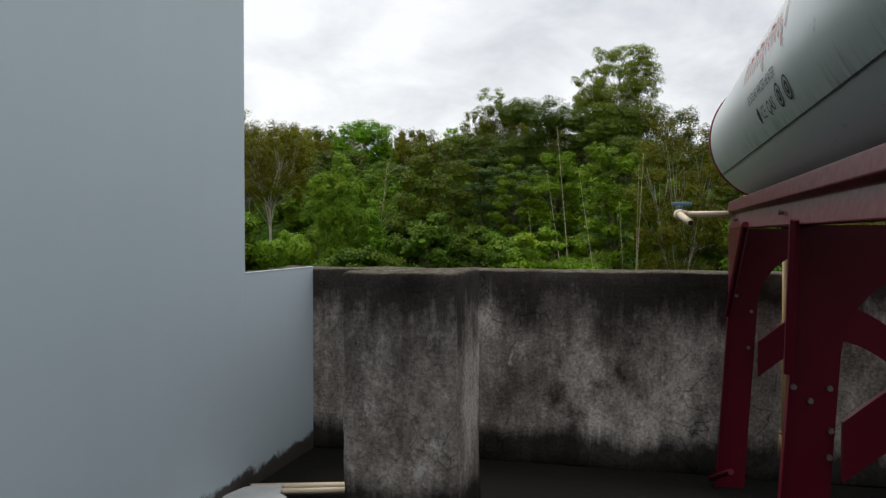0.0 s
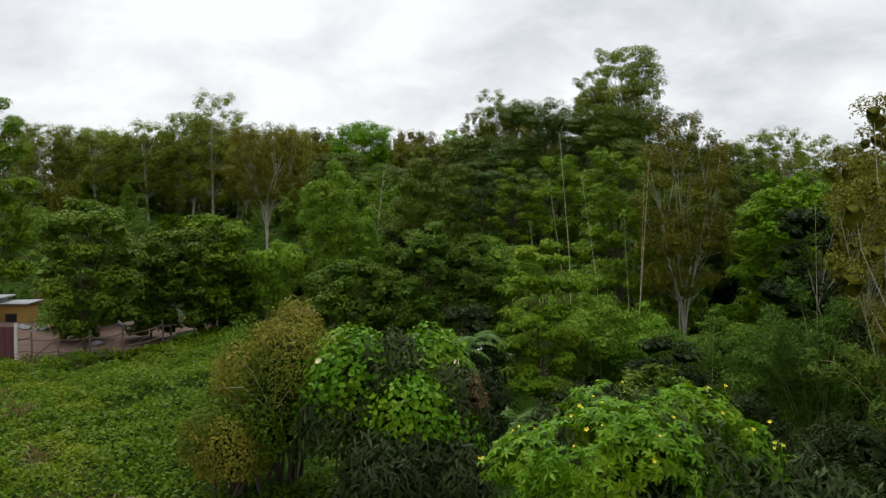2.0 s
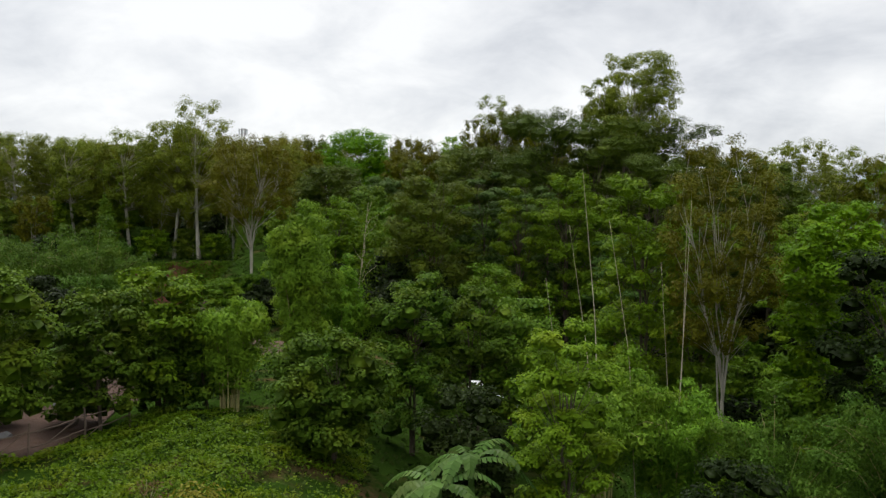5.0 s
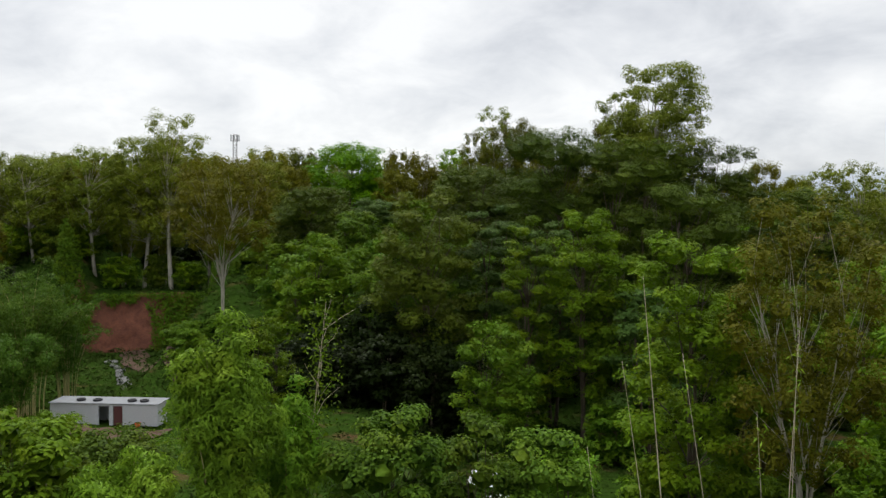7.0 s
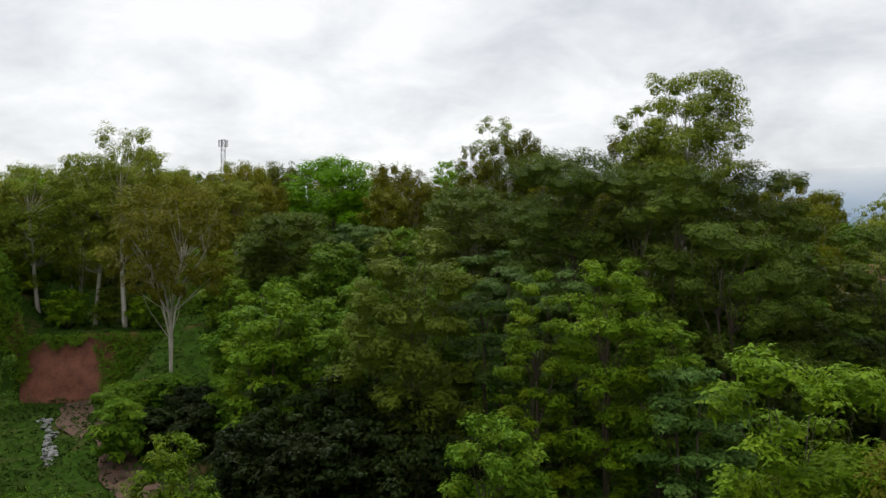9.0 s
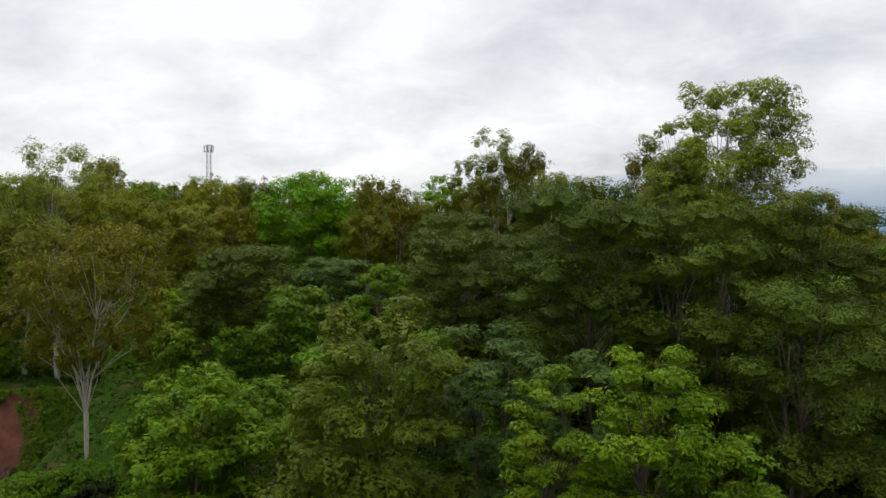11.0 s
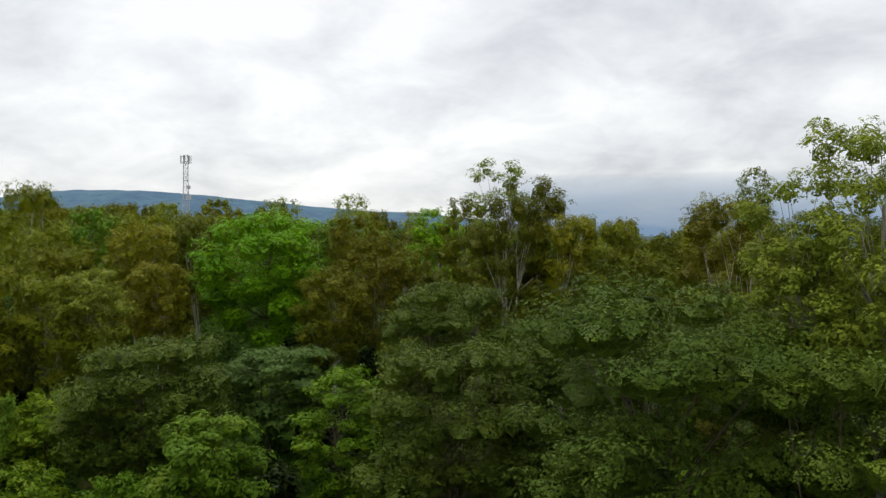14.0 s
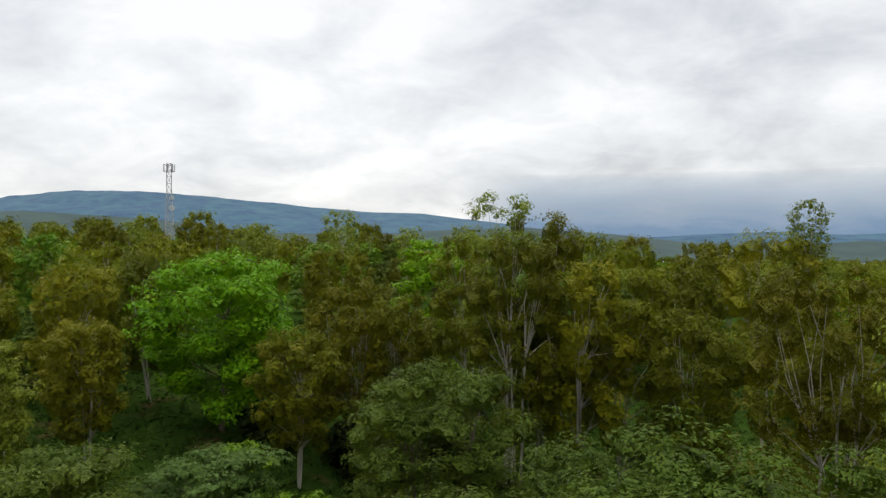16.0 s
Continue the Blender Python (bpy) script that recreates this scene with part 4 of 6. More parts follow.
def crown_profile(kind, f):
    """Share of the crown's radius at the height f of the crown, 0 at its foot, 1 at its top."""
    if kind in ("wattle", "teal"):
        return math.sqrt(max(0.20, 1 - max(0.0, (f - 0.30) / 0.70) ** 2 * 0.80)) * (0.72 + 0.28 * min(1, f / 0.3))
    if kind == "gum":
        return 0.30 + 0.70 * math.sin(math.pi * (0.18 + 0.66 * f))
    if kind in ("bronze", "olive"):
        return 0.35 + 0.65 * math.sin(math.pi * (0.12 + 0.74 * f))
    u = 2 * f - 1
    return math.sqrt(max(0.05, 1 - u * u * (0.90 if u > 0 else 0.45)))


def crown_clumps(r, kind, c0, h, rad, cn, cs, flat):
    """Boughs of leaves spread evenly through the outer crown: each new one goes where there is most room."""
    out, P = [], np.zeros((0, 3))
    sub = np.array([1, 1, 0.75 if flat > 0.5 else 1.6])
    for i in range(cn):
        best, room = None, -1
        for _ in range(9):
            f = 0.02 + (0.86 if flat < 0.6 else 0.95) * r.random() ** 0.85
            a, d = 2 * math.pi * r.random(), rad * crown_profile(kind, f) * (0.20 + 0.60 * r.random() ** 0.4)
            p = np.array([d * math.cos(a), d * math.sin(a), c0 + (h - c0) * f])
            gap = np.min(np.linalg.norm((P - p) * sub, axis=1)) if len(P) else 1e9
            if gap > room:
                best, room, at = p, gap, f
        P = np.vstack([P, best])
        q = rad * cs * (0.80 + 0.60 * r.random()) * (0.8 if at > 0.85 else 1.0)
        best[2] = min(best[2], h - q * flat * 0.9)
        out.append((best, q))
    return out


def tuft_leaves(r, clumps, n, length, width, flat, droop, kind, kite):
    """Each bough carries small tufts on its upper side, each tuft its leaves; the undersides stay open."""
    m, layered = 9, flat < 0.5
    C, R = np.repeat(np.array([c for c, _ in clumps]), m, 0), np.repeat(np.array([q for _, q in clumps]), m)
    D = sphere_dirs(r, len(R))
    D[:, 2] = np.where(D[:, 2] < -0.25, -D[:, 2], D[:, 2])
    if layered:
        D[:, 2] *= 0.6
    TC = C + D * (R * (0.45 + 0.5 * r.random(len(R))))[:, None] * np.array([1, 1, flat])
    if layered:
        TC[:, 2] -= 0.10 * R * np.linalg.norm(D[:, :2], axis=1) ** 2
    TQ = R * (0.33 + 0.22 * r.random(len(R)))
    tf = max(flat, 0.42) if layered else min(1.0, 0.25 + 0.75 * flat)
    k = r.choice(len(TQ), n, p=TQ ** 2 / (TQ ** 2).sum())
    L = sphere_dirs(r, n)
    L[:, 2] = np.where((L[:, 2] < -0.1) & (r.random(n) > 0.22), -L[:, 2], L[:, 2])
    away = np.where(r.random(n) < 0.15, r.random(n) ** 0.5, 0.72 + 0.42 * r.random(n))
    P = TC[k] + L * (TQ[k] * away)[:, None] * np.array([1, 1, tf])
    N = unit(unit(L * np.array([1, 1, 1 / tf])) * 0.75 + UP * 0.40 + D[k] * 0.25 + r.standard_normal((n, 3)) * 0.18)
    V, F = leaf_tris(r, P, N, length, width, droop, kite)
    core = CORE.get(kind, 0.66)
    if core:
        C, R = np.array([c for c, _ in clumps]), np.array([q for _, q in clumps])
        Q = ICO_V[None] * (R[:, None] * core * (0.7 + 0.45 * r.random((len(R), 12))))[..., None] * np.array([1, 1, flat]) + (C - UP * (R * flat * 0.2)[:, None])[:, None]
        F = np.concatenate([F, (len(V) + 12 * np.arange(len(R))[:, None, None] + ICO_F[None]).reshape(-1, 3)])
        V = np.concatenate([V, Q.reshape(-1, 3)])
    return V, F


def tree_meshes(kind, h, rad, n, seed, crown=None, size=1.0, kite=False, stout=1.0, fork=0.0):
    """Trunk and crown of one tree, its foot at the origin."""
    leaf, bark, ll, lw, share, cn, cs, flat, droop, stems = KINDS[kind]
    share = crown or share
    if kite:
        leaf = {"green": L_GREEN_NEAR, "lime": L_LIME_NEAR, "bronze": L_BROWNISH_NEAR}.get(kind, leaf)
    r = np.random.default_rng(seed)
    c0 = h * (1 - share)
    clumps = crown_clumps(r, kind, c0, h, rad, cn, cs, flat)
    V, F = tuft_leaves(r, clumps, int(n * LEAF_COUNT.get(kind, 1.3) * (0.85 if kite else 1.0)), ll * size * (0.70 if kite else 0.86), lw * size * (0.70 if kite else 0.92), flat, droop, kind, kite)
    cm = mesh_np("crown", V, F, leaf)
    g = Geo()
    thick = (0.008 * h + 0.018 * rad) * stout
    lean = [Vector((r.normal(0, 0.26 if stems > 3 else 0.10) * rad, r.normal(0, 0.2 if stems > 3 else 0.10) * rad, 0)) for _ in range(stems)]
    tops = []
    for s in range(stems):
        top = Vector((lean[s].x * 2.2, lean[s].y * 2.2, c0 + (h - c0) * (0.72 - 0.08 * s)))
        foot = Vector((lean[s].x * (0.12 if stems > 3 else 0.5), lean[s].y * (0.12 if stems > 3 else 0.5), -0.6))
        pts = [foot.lerp(top, t) + Vector((r.normal(0, 0.02), r.normal(0, 0.02), 0)) * h * 0.35 * t for t in (0, 0.2, 0.4, 0.6, 0.8, 1.0)]
        if fork:
            # one trunk up to the fork, then sinuous limbs fanning out
            knot = Vector((0.02 * rad * r.normal(), 0.02 * rad * r.normal(), fork))
            a = 2 * math.pi * (s + 0.4 * r.random()) / stems
            tip = Vector((rad * 0.62 * math.cos(a), rad * 0.62 * math.sin(a), c0 + (h - c0) * (0.66 - 0.05 * (s % 3))))
            pts = [Vector((0, 0, -0.6)), knot] + [knot + Vector((tip.x * t ** 1.5, tip.y * t ** 1.5, (tip.z - knot.z) * t)) + Vector((r.normal(0, 0.012), r.normal(0, 0.012), 0)) * h for t in (0.25, 0.5, 0.75, 1.0)]
        k = {1: 1.0, 2: 0.75, 3: 0.5}.get(stems, 0.25)
        g.tube(pts, [thick * k * q for q in (1.25, 1.0, 0.85, 0.66, 0.45, 0.2)], 7 if n > 3500 else 4, False)
        tops.append(pts)
    for c, q in clumps[:: 1 if n > 3500 else 4]:
        pts = min(tops, key=lambda p: (p[3].x - c[0]) ** 2 + (p[3].y - c[1]) ** 2)
        z = max(0.25 * h, c[2] - 0.25 * h * (0.4 + 0.6 * r.random()))
        best = min(pts[1:-1], key=lambda p: abs(p.z - z))
        limb_tubes(g, r, best, [Vector(c)], thick * (0.10 if stems > 3 else 0.15 if kind == "gum" else 0.20), thick * 0.05, 3, 0.1)
    tm = mesh_of("trunk", g, bark, True)
    return tm, cm


def plant(name, label, category, meshes, m, group=""):
    th = thing(name, label, category, m, group)
    for q in meshes:
        part(q.name.split(".")[0], q, th)
    return th


PLACED = []


def tree(kind, x, y, top, rad, n=6000, base=None, crown=None, label="", size=1.0, spin=0.0, stout=1.0, fork=0.0):
    """A tree with its own shape: foot on the ground at (x, y), crown up to the height top."""
    z = float(ground_z(x, y)) if base is None else base
    PLACED.append((x, y, rad))
    name, text = NAMES[kind]
    return plant(name, label or text, "tree" if name != "shrub" else "shrub", tree_meshes(kind, top - z, rad, n, int(abs(x * 131 + y * 17)) + 3, crown, size, y < 60, stout, fork), pose(x, y, z, 0, 0, spin))


def bamboo_meshes(h, rad, n, canes, seed, spread=1.0, leaf=None, fine=False):
    """A clump of arching canes; most carry narrow leaves from the middle up."""
    r = np.random.default_rng(seed)
    canes_of, P = [], []
    for _ in range(canes):
        a, f = r.random() * 2 * math.pi, math.sqrt(r.random())
        foot = Vector((math.cos(a), math.sin(a), 0)) * rad * 0.25 * f
        out = Vector((math.cos(a), math.sin(a), 0)) * rad * (0.25 + 0.75 * f) * spread
        hh = h * (0.95 + 0.25 * r.random()) * (1 - 0.22 * f)
        pts = []
        for t in np.linspace(0, 1, 8):
            pts.append(foot + out * t ** 2.2 + Vector((0, 0, hh * (t - 0.16 * t ** 4 * (1 + f)))))
        g = Geo()
        canes_of.append(g)
        g.tube([p - Vector((0, 0, 0.3)) if i == 0 else p for i, p in enumerate(pts)], [0.045 * (1 - 0.85 * t) for t in np.linspace(0, 1, 8)], 5, False)
        P.append(np.array([tuple(p) for p in pts]))
    plumes = []
    for c in P:
        for t in np.linspace(2.3, 6.7, 8):
            i = min(int(t), 6)
            q = (0.085 * rad + 0.26) * (0.75 + 0.5 * r.random()) * (1.15 - 0.07 * abs(t - 5))
            plumes.append((c[i] * (i + 1 - t) + c[i + 1] * (t - i) + r.standard_normal(3) * q * 0.45, q))
    V, F = clump_leaves(r, plumes, int(n * (2.0 if fine else 1.5)), 0.26 if fine else 0.42, 0.075 if fine else 0.13, 0.85, 0.6, core=0.42, under=0.6)
    return [mesh_np("foliage", V, F, leaf or L_BAMBOO)] + [mesh_of("cane", q, B_CANE, True) for q in canes_of]


def bamboo(x, y, top, rad, n=9000, canes=26, spread=1.0, leaf=None, label="feathery green bamboo clump with arching canes", base=None):
    z = float(ground_z(x, y)) if base is None else base
    PLACED.append((x, y, rad))
    return plant("bamboo_clump", label, "bamboo", bamboo_meshes(top - z, rad, n, canes, int(abs(x * 77 + y * 13)), spread, leaf, y < 60), pose(x, y, z))


# -- the valley behind the house --
tree("lime", -33.5, 60.0, 17.6, 3.4, 7000)
bamboo(-6.9, 50.0, 13.4, 2.1, 16000, 22, 0.6)
tree("lime", -11.8, 77.0, 9.0, 2.3, 5000, size=0.6)
bamboo(-10.4, 49.5, 8.6, 2.0, 8000, 14, 0.7)
bamboo(-5.0, 52.0, 9.8, 1.7, 9000, 14, 0.6)
tree("lime", -13.6, 49.0, 8.8, 2.5, 7000, size=0.7)
tree("green", -4.6, 44.0, 6.1, 2.7, 13000, size=0.48)
tree("green", -1.3, 51.6, 8.4, 2.5, 14000, size=0.46)
tree("green", 2.0, 53.2, 7.5, 2.3, 11000, size=0.46)
tree("green", 4.6, 54.0, 6.8, 2.6, 9000, size=0.52)
bamboo(7.4, 46.5, 5.8, 3.3, 12000, 30, 1.0)
bamboo(11.2, 47.5, 5.0, 3.0, 8000, 18)
tree("lime", 15.2, 67.6, 14.6, 4.4, 9000)
tree("lime", 19.5, 70.0, 13.2, 3.6, 7000)
tree("bronze", 18.4, 61.0, 16.6, 4.5, 13000, crown=0.70, size=0.8, fork=3.0)
tree("fresh", 27.5, 64.0, 12.5, 4.6, 8000)
tree("dark", 26.0, 56.0, 9.5, 4.0, 8000)
bamboo(15.0, 45.0, 4.6, 3.2, 8000, 18, 1.3, L_DOME, "dark arching bamboo thicket")
bamboo(19.5, 42.0, 5.8, 3.0, 9000, 20, 1.3, L_DOME, "dark arching bamboo thicket")
bamboo(24.0, 44.0, 6.2, 3.6, 9000, 20, 1.2, L_DARK, "dark arching bamboo thicket")
tree("lime", 4.7, 38.2, 7.3, 2.1, 17000, size=0.42)
tree("dark", 1.5, 45.0, 3.6, 2.2, 5000, size=0.7)
bamboo(11.5, 29.0, 3.0, 2.6, 7000, 16, 1.3, L_DARK, "dark arching bamboo thicket")
tree("bronze", 21.8, 36.0, 14.2, 4.6, 22000, size=0.62, label="large brownish-green tree overhanging the gully")
# stays out of view; added only to shade the gully
tree("dark", 20.5, 27.5, 6.5, 3.4, 8000, size=0.7)
bamboo(20.5, 35.0, 5.2, 3.2, 8000, 18, 1.3, L_DOME, "dark arching bamboo thicket")
tree("dark", 13.5, 24.0, 2.6, 2.2, 6000, size=0.6, crown=0.97)
tree("dark", 9.8, 35.5, 3.2, 2.0, 5000, size=0.6, crown=0.95)
tree("green", 8.2, 31.0, 2.6, 1.6, 4000, size=0.5, crown=0.95)
tree("dark", 5.2, 29.0, 2.2, 2.0, 5000, size=0.55, crown=0.97)
tree("dark", 0.8, 30.5, 2.6, 1.9, 5000, size=0.55, crown=0.97)
# left side by the neighbour's yard
tree("green", -18.2, 42.0, 9.4, 2.7, 12000, size=0.5, crown=0.84)
tree("green", -15.2, 46.0, 8.0, 2.2, 8000, size=0.5)
tree("dark", -22.5, 54.0, 8.0, 2.6, 6000)
tree("green", -14.0, 58.0, 5.8, 2.6, 7000, size=0.55)
tree("lime", -18.5, 60.5, 6.0, 2.4, 5000, size=0.6)
tree("green", -11.5, 50.5, 6.0, 2.0, 7000, size=0.5)
for x, y, top, q in ((-16.8, 46.8, 5.8, 1.7), (-20.4, 46.0, 5.2, 1.6), (-13.4, 48.6, 5.4, 1.6), (-22.6, 50.0, 5.4, 1.8)):
    tree("green", x, y, top, q, 5000, size=0.5, crown=0.95)
# right edge, close by
tree("bronze", 30.5, 50.0, 15.5, 5.0, 14000, label="large brownish-green tree overhanging the gully")
tree("bronze", 26.0, 47.0, 14.0, 4.0, 9000)
# -- the foot of the hill --
bamboo(-46.5, 100.0, 13.6, 6.2, 12000, 34, 1.0, L_DOME, "dark green bamboo dome with drooping plumes")
bamboo(-38.5, 97.0, 13.0, 5.0, 12000, 30, 1.0, L_DOME, "dark green bamboo dome with drooping plumes")
bamboo(-34.0, 86.0, 8.4, 3.4, 7000, 18, 1.0, L_DOME, "dark green bamboo dome with drooping plumes")
bamboo(-37.8, 103.0, 10.6, 3.6, 7000, 20, 1.0, L_DOME, "dark green bamboo dome with drooping plumes")
bamboo(-54.0, 94.0, 13.0, 6.0, 10000, 30, 1.0, L_DOME, "dark green bamboo dome with drooping plumes")
tree("green", -26.0, 105.0, 4.6, 2.2, 3500)
tree("bronze", -26.0, 118.0, 23.6, 7.4, 12000, crown=0.54, stout=1.5, fork=8.0 - float(ground_z(-26.0, 118.0)))
tree("green", -15.6, 107.5, 12.4, 3.6, 7000)
tree("lime", -12.5, 103.0, 14.6, 4.6, 7500)
tree("green", -9.6, 106.0, 13.0, 3.8, 6500)
tree("yellow", -0.6, 100.0, 19.4, 6.3, 14000)
# near-black shrubs added to stand for the shade under this tree row
for x, y, top, q in ((-12.5, 96.0, 4.6, 3.0), (-8.6, 93.6, 4.4, 3.0), (-4.6, 94.4, 5.4, 3.2), (-0.6, 93.0, 4.8, 3.2), (3.0, 93.2, 5.2, 3.0), (-10.5, 98.5, 7.2, 3.2), (-6.0, 99.0, 8.0, 3.2), (-1.5, 97.0, 7.0, 3.2)):
    tree("dark", x, y, top, q, 4000, crown=0.96)
for x, y, top, q in ((-21.5, 111.0, 4.6, 2.8), (-25.0, 114.5, 5.0, 2.6), (-19.8, 106.5, 3.8, 2.4), (-23.8, 108.0, 3.2, 2.2), (-28.6, 113.0, 4.6, 2.6)):
    tree("green" if x < -24 else "dark", x, y, top, q, 4000, crown=0.96)
tree("teal", 6.0, 103.0, 19.6, 4.6, 8250)
tree("teal", 11.6, 100.0, 17.6, 3.4, 6000)
tree("lime", 8.3, 94.0, 16.4, 2.9, 8500, size=0.8)
tree("lime", 13.6, 94.5, 17.2, 4.2, 12000, size=0.8)
tree("green", 17.0, 93.5, 12.6, 3.6, 7000, size=0.8)
tree("teal", 18.6, 91.0, 11.2, 4.0, 6500)
tree("green", 5.0, 86.0, 7.4, 3.6, 6000, size=0.8)
tree("green", -4.8, 112.0, 14.6, 5.0, 6500)
tree("green", 2.0, 113.0, 15.6, 5.0, 6500)
tree("wattle", 15.4, 118.0, 29.8, 8.4, 32000, size=0.64)
tree("wattle", 29.0, 130.0, 27.0, 7.0, 16000, size=0.72)
tree("wattle", 22.5, 112.0, 27.4, 7.4, 28000, size=0.62)
tree("wattle", 33.0, 116.0, 27.5, 7.6, 25000, size=0.66)
tree("wattle", 26.0, 104.0, 22.0, 6.5, 25000, size=0.62)
tree("wattle", 40.0, 107.0, 21.5, 6.0, 10150)
tree("gum", 27.4, 119.8, 35.3, 6.4, 19000, crown=0.42, label="tall pale-trunked gum tree with a wide domed crown")
tree("gum", 23.0, 121.5, 32.6, 3.4, 6000, crown=0.45)
tree("wattle", 4.9, 128.0, 24.5, 6.4, 18000, size=0.72)
tree("wattle", 13.0, 134.0, 25.5, 6.2, 17000, size=0.72)
tree("wattle", 4.6, 146.0, 26.6, 6.8, 18000, size=0.72)
tree("wattle", -18.6, 139.6, 22.0, 7.0, 17000, size=0.75, label="green wattle with a broad flat-topped crown")
tree("teal", -10.6, 146.0, 20.6, 5.2, 8250)
tree("green", -11.2, 131.0, 17.6, 4.2, 5500)
tree("lime", -3.4, 138.0, 19.5, 3.6, 4500)
tree("fresh", -17.6, 174.0, 32.2, 8.2, 15000)
tree("olive", -4.2, 170.0, 29.5, 4.6, 5500)
tree("olive", -0.2, 176.0, 28.5, 4.0, 4500)
tree("fresh", 3.4, 196.0, 33.5, 5.0, 5000)
tree("gum", 10.6, 167.0, 37.6, 4.6, 7000, crown=0.85)
tree("olive", 11.4, 163.0, 33.6, 5.0, 6000)
tree("olive", 17.0, 164.0, 31.5, 5.0, 6000)
tree("olive", 21.5, 167.0, 31.0, 5.2, 6000)
tree("olive", 26.0, 161.0, 28.0, 5.0, 6000)
tree("olive", -33.0, 176.0, 31.0, 5.2, 6000)
tree("olive", -40.0, 171.0, 29.0, 5.2, 6000)
tree("olive", -28.0, 184.0, 32.0, 5.2, 5000)
tree("olive", -26.0, 163.0, 26.5, 4.0, 6000)
tree("olive", -47.0, 180.0, 31.0, 5.6, 5000)
tree("olive", -38.0, 190.0, 33.0, 5.2, 5000)
tree("olive", -7.5, 162.0, 26.0, 4.0, 6000)
tree("olive", 14.6, 170.0, 36.2, 5.4, 6500)
tree("olive", 7.2, 172.0, 34.2, 4.0, 4500)
tree("olive", 33.0, 150.0, 31.0, 5.0, 5500)
tree("olive", 27.0, 141.0, 32.0, 5.0, 6000)
tree("olive", 38.5, 175.0, 34.4, 6.0, 5500)
tree("gum", 41.2, 173.0, 37.5, 2.4, 1500, crown=0.3)
# tall gums along the left skyline
tree("gum", -41.4, 145.0, 33.2, 6.2, 9000, crown=0.75)
tree("olive", -44.5, 150.0, 28.5, 5.0, 6000, crown=0.75)
tree("olive", -50.5, 151.0, 27.5, 5.0, 5500, crown=0.75)
tree("olive", -58.0, 150.0, 26.5, 5.4, 5500, crown=0.75)
tree("olive", -66.0, 152.0, 27.0, 5.4, 5000, crown=0.75)
tree("gum", -47.0, 147.0, 29.6, 6.0, 6500, crown=0.68)
tree("gum", -53.5, 146.0, 28.4, 6.0, 6500, crown=0.68)
tree("gum", -62.0, 144.0, 26.8, 5.5, 6000, crown=0.68)
tree("gum", -67.5, 146.0, 27.2, 5.5, 6000, crown=0.68)
tree("gum", -74.0, 148.0, 28.0, 6.2, 6000, crown=0.68)
tree("olive", -36.0, 146.0, 27.0, 4.4, 5000, crown=0.6)
tree("olive", -31.0, 150.0, 26.0, 4.4, 5000)
tree("gum", -27.5, 150.0, 26.4, 3.6, 3500)
# lower growth between their trunks
for x, y, h, q in ((-72, 141, 8.5, 4.2), (-65.5, 140, 9.5, 4.4), (-59.5, 143.5, 8.0, 3.8), (-55.5, 146.5, 8.0, 3.6), (-49.5, 145, 7.0, 3.4), (-44, 147.5, 7.5, 3.6), (-38.5, 144.5, 6.0, 3.2), (-33, 145.5, 9.0, 4.0), (-28, 143, 9.0, 4.0), (-24, 132, 9.0, 4.0)):
    tree("yellow" if x in (-72, -59.5, -44, -33) else "lime", x, y, float(ground_z(x, y)) + 0.72 * h, 0.85 * q, 3500, crown=0.95)
# gums on the right skyline
tree("gum", 51.0, 120.0, 23.4, 4.6, 5000)
tree("gum", 57.5, 124.0, 23.0, 4.4, 5000)
tree("gum", 46.5, 117.0, 22.4, 3.8, 4000)
tree("olive", 62.0, 120.0, 21.5, 4.4, 4500)
tree("green", 45.0, 98.0, 14.0, 5.0, 5500)
tree("lime", 36.0, 88.0, 12.5, 4.4, 5500)

# -- the rest of the wood, scattered: a few shapes, each copied --
FILL = {"olive": [(14.5, 4.9), (13.0, 4.4), (16.0, 5.0)], "gum": [(17.0, 4.3), (15.5, 3.8)], "green": [(12.0, 4.9), (10.5, 4.3)], "wattle": [(12.0, 5.4), (11.0, 5.0)], "fresh": [(12.5, 4.6)]}


def models(n, size):
    return {k: [tree_meshes(k, h, q, n, 900 + 7 * i + len(k), 0.86 if k == "olive" else None, size) for i, (h, q) in enumerate(v)] for k, v in FILL.items()}


NEAR_MODELS, FAR_MODELS = models(1900, 1.2), models(620, 1.8)
rng = np.random.default_rng(77)
taken = [(x, y, q * 0.7) for x, y, q in PLACED]
count = 0
for _ in range(12000):
    y = 116 + 334 * rng.random() ** 1.2
    x = (rng.random() * 2 - 1) * (40 + 0.46 * (y - 70) + (22 if y < 200 else 0)) + 2
    q = 3.7 + 1.2 * rng.random()
    if y < 142 and -58 < x < -29:
        continue
    if any((x - a) ** 2 + (y - b) ** 2 < (0.80 * q + c) ** 2 for a, b, c in taken):
        continue
    kind = rng.choice(["olive", "gum", "green", "wattle", "fresh"], p=[0.54, 0.16, 0.16, 0.09, 0.05] if y > 150 else [0.22, 0.10, 0.34, 0.28, 0.06])
    store = NEAR_MODELS if y < 240 else FAR_MODELS
    pick = store[kind][rng.integers(len(store[kind]))]
    s = (0.80 + 0.42 * rng.random()) * (0.66 if y < 168 else 1.0)
    taken.append((x, y, q))
    name, text = NAMES[kind]
    plant(name, text, "tree", pick, pose(x, y, float(ground_z(x, y)) - 0.2, 0, 0, 360 * rng.random()) @ Matrix.Diagonal((s, s, s * (0.9 + 0.2 * rng.random()), 1)), "trees of the hill wood")
    count += 1
    if count >= 360:
        break

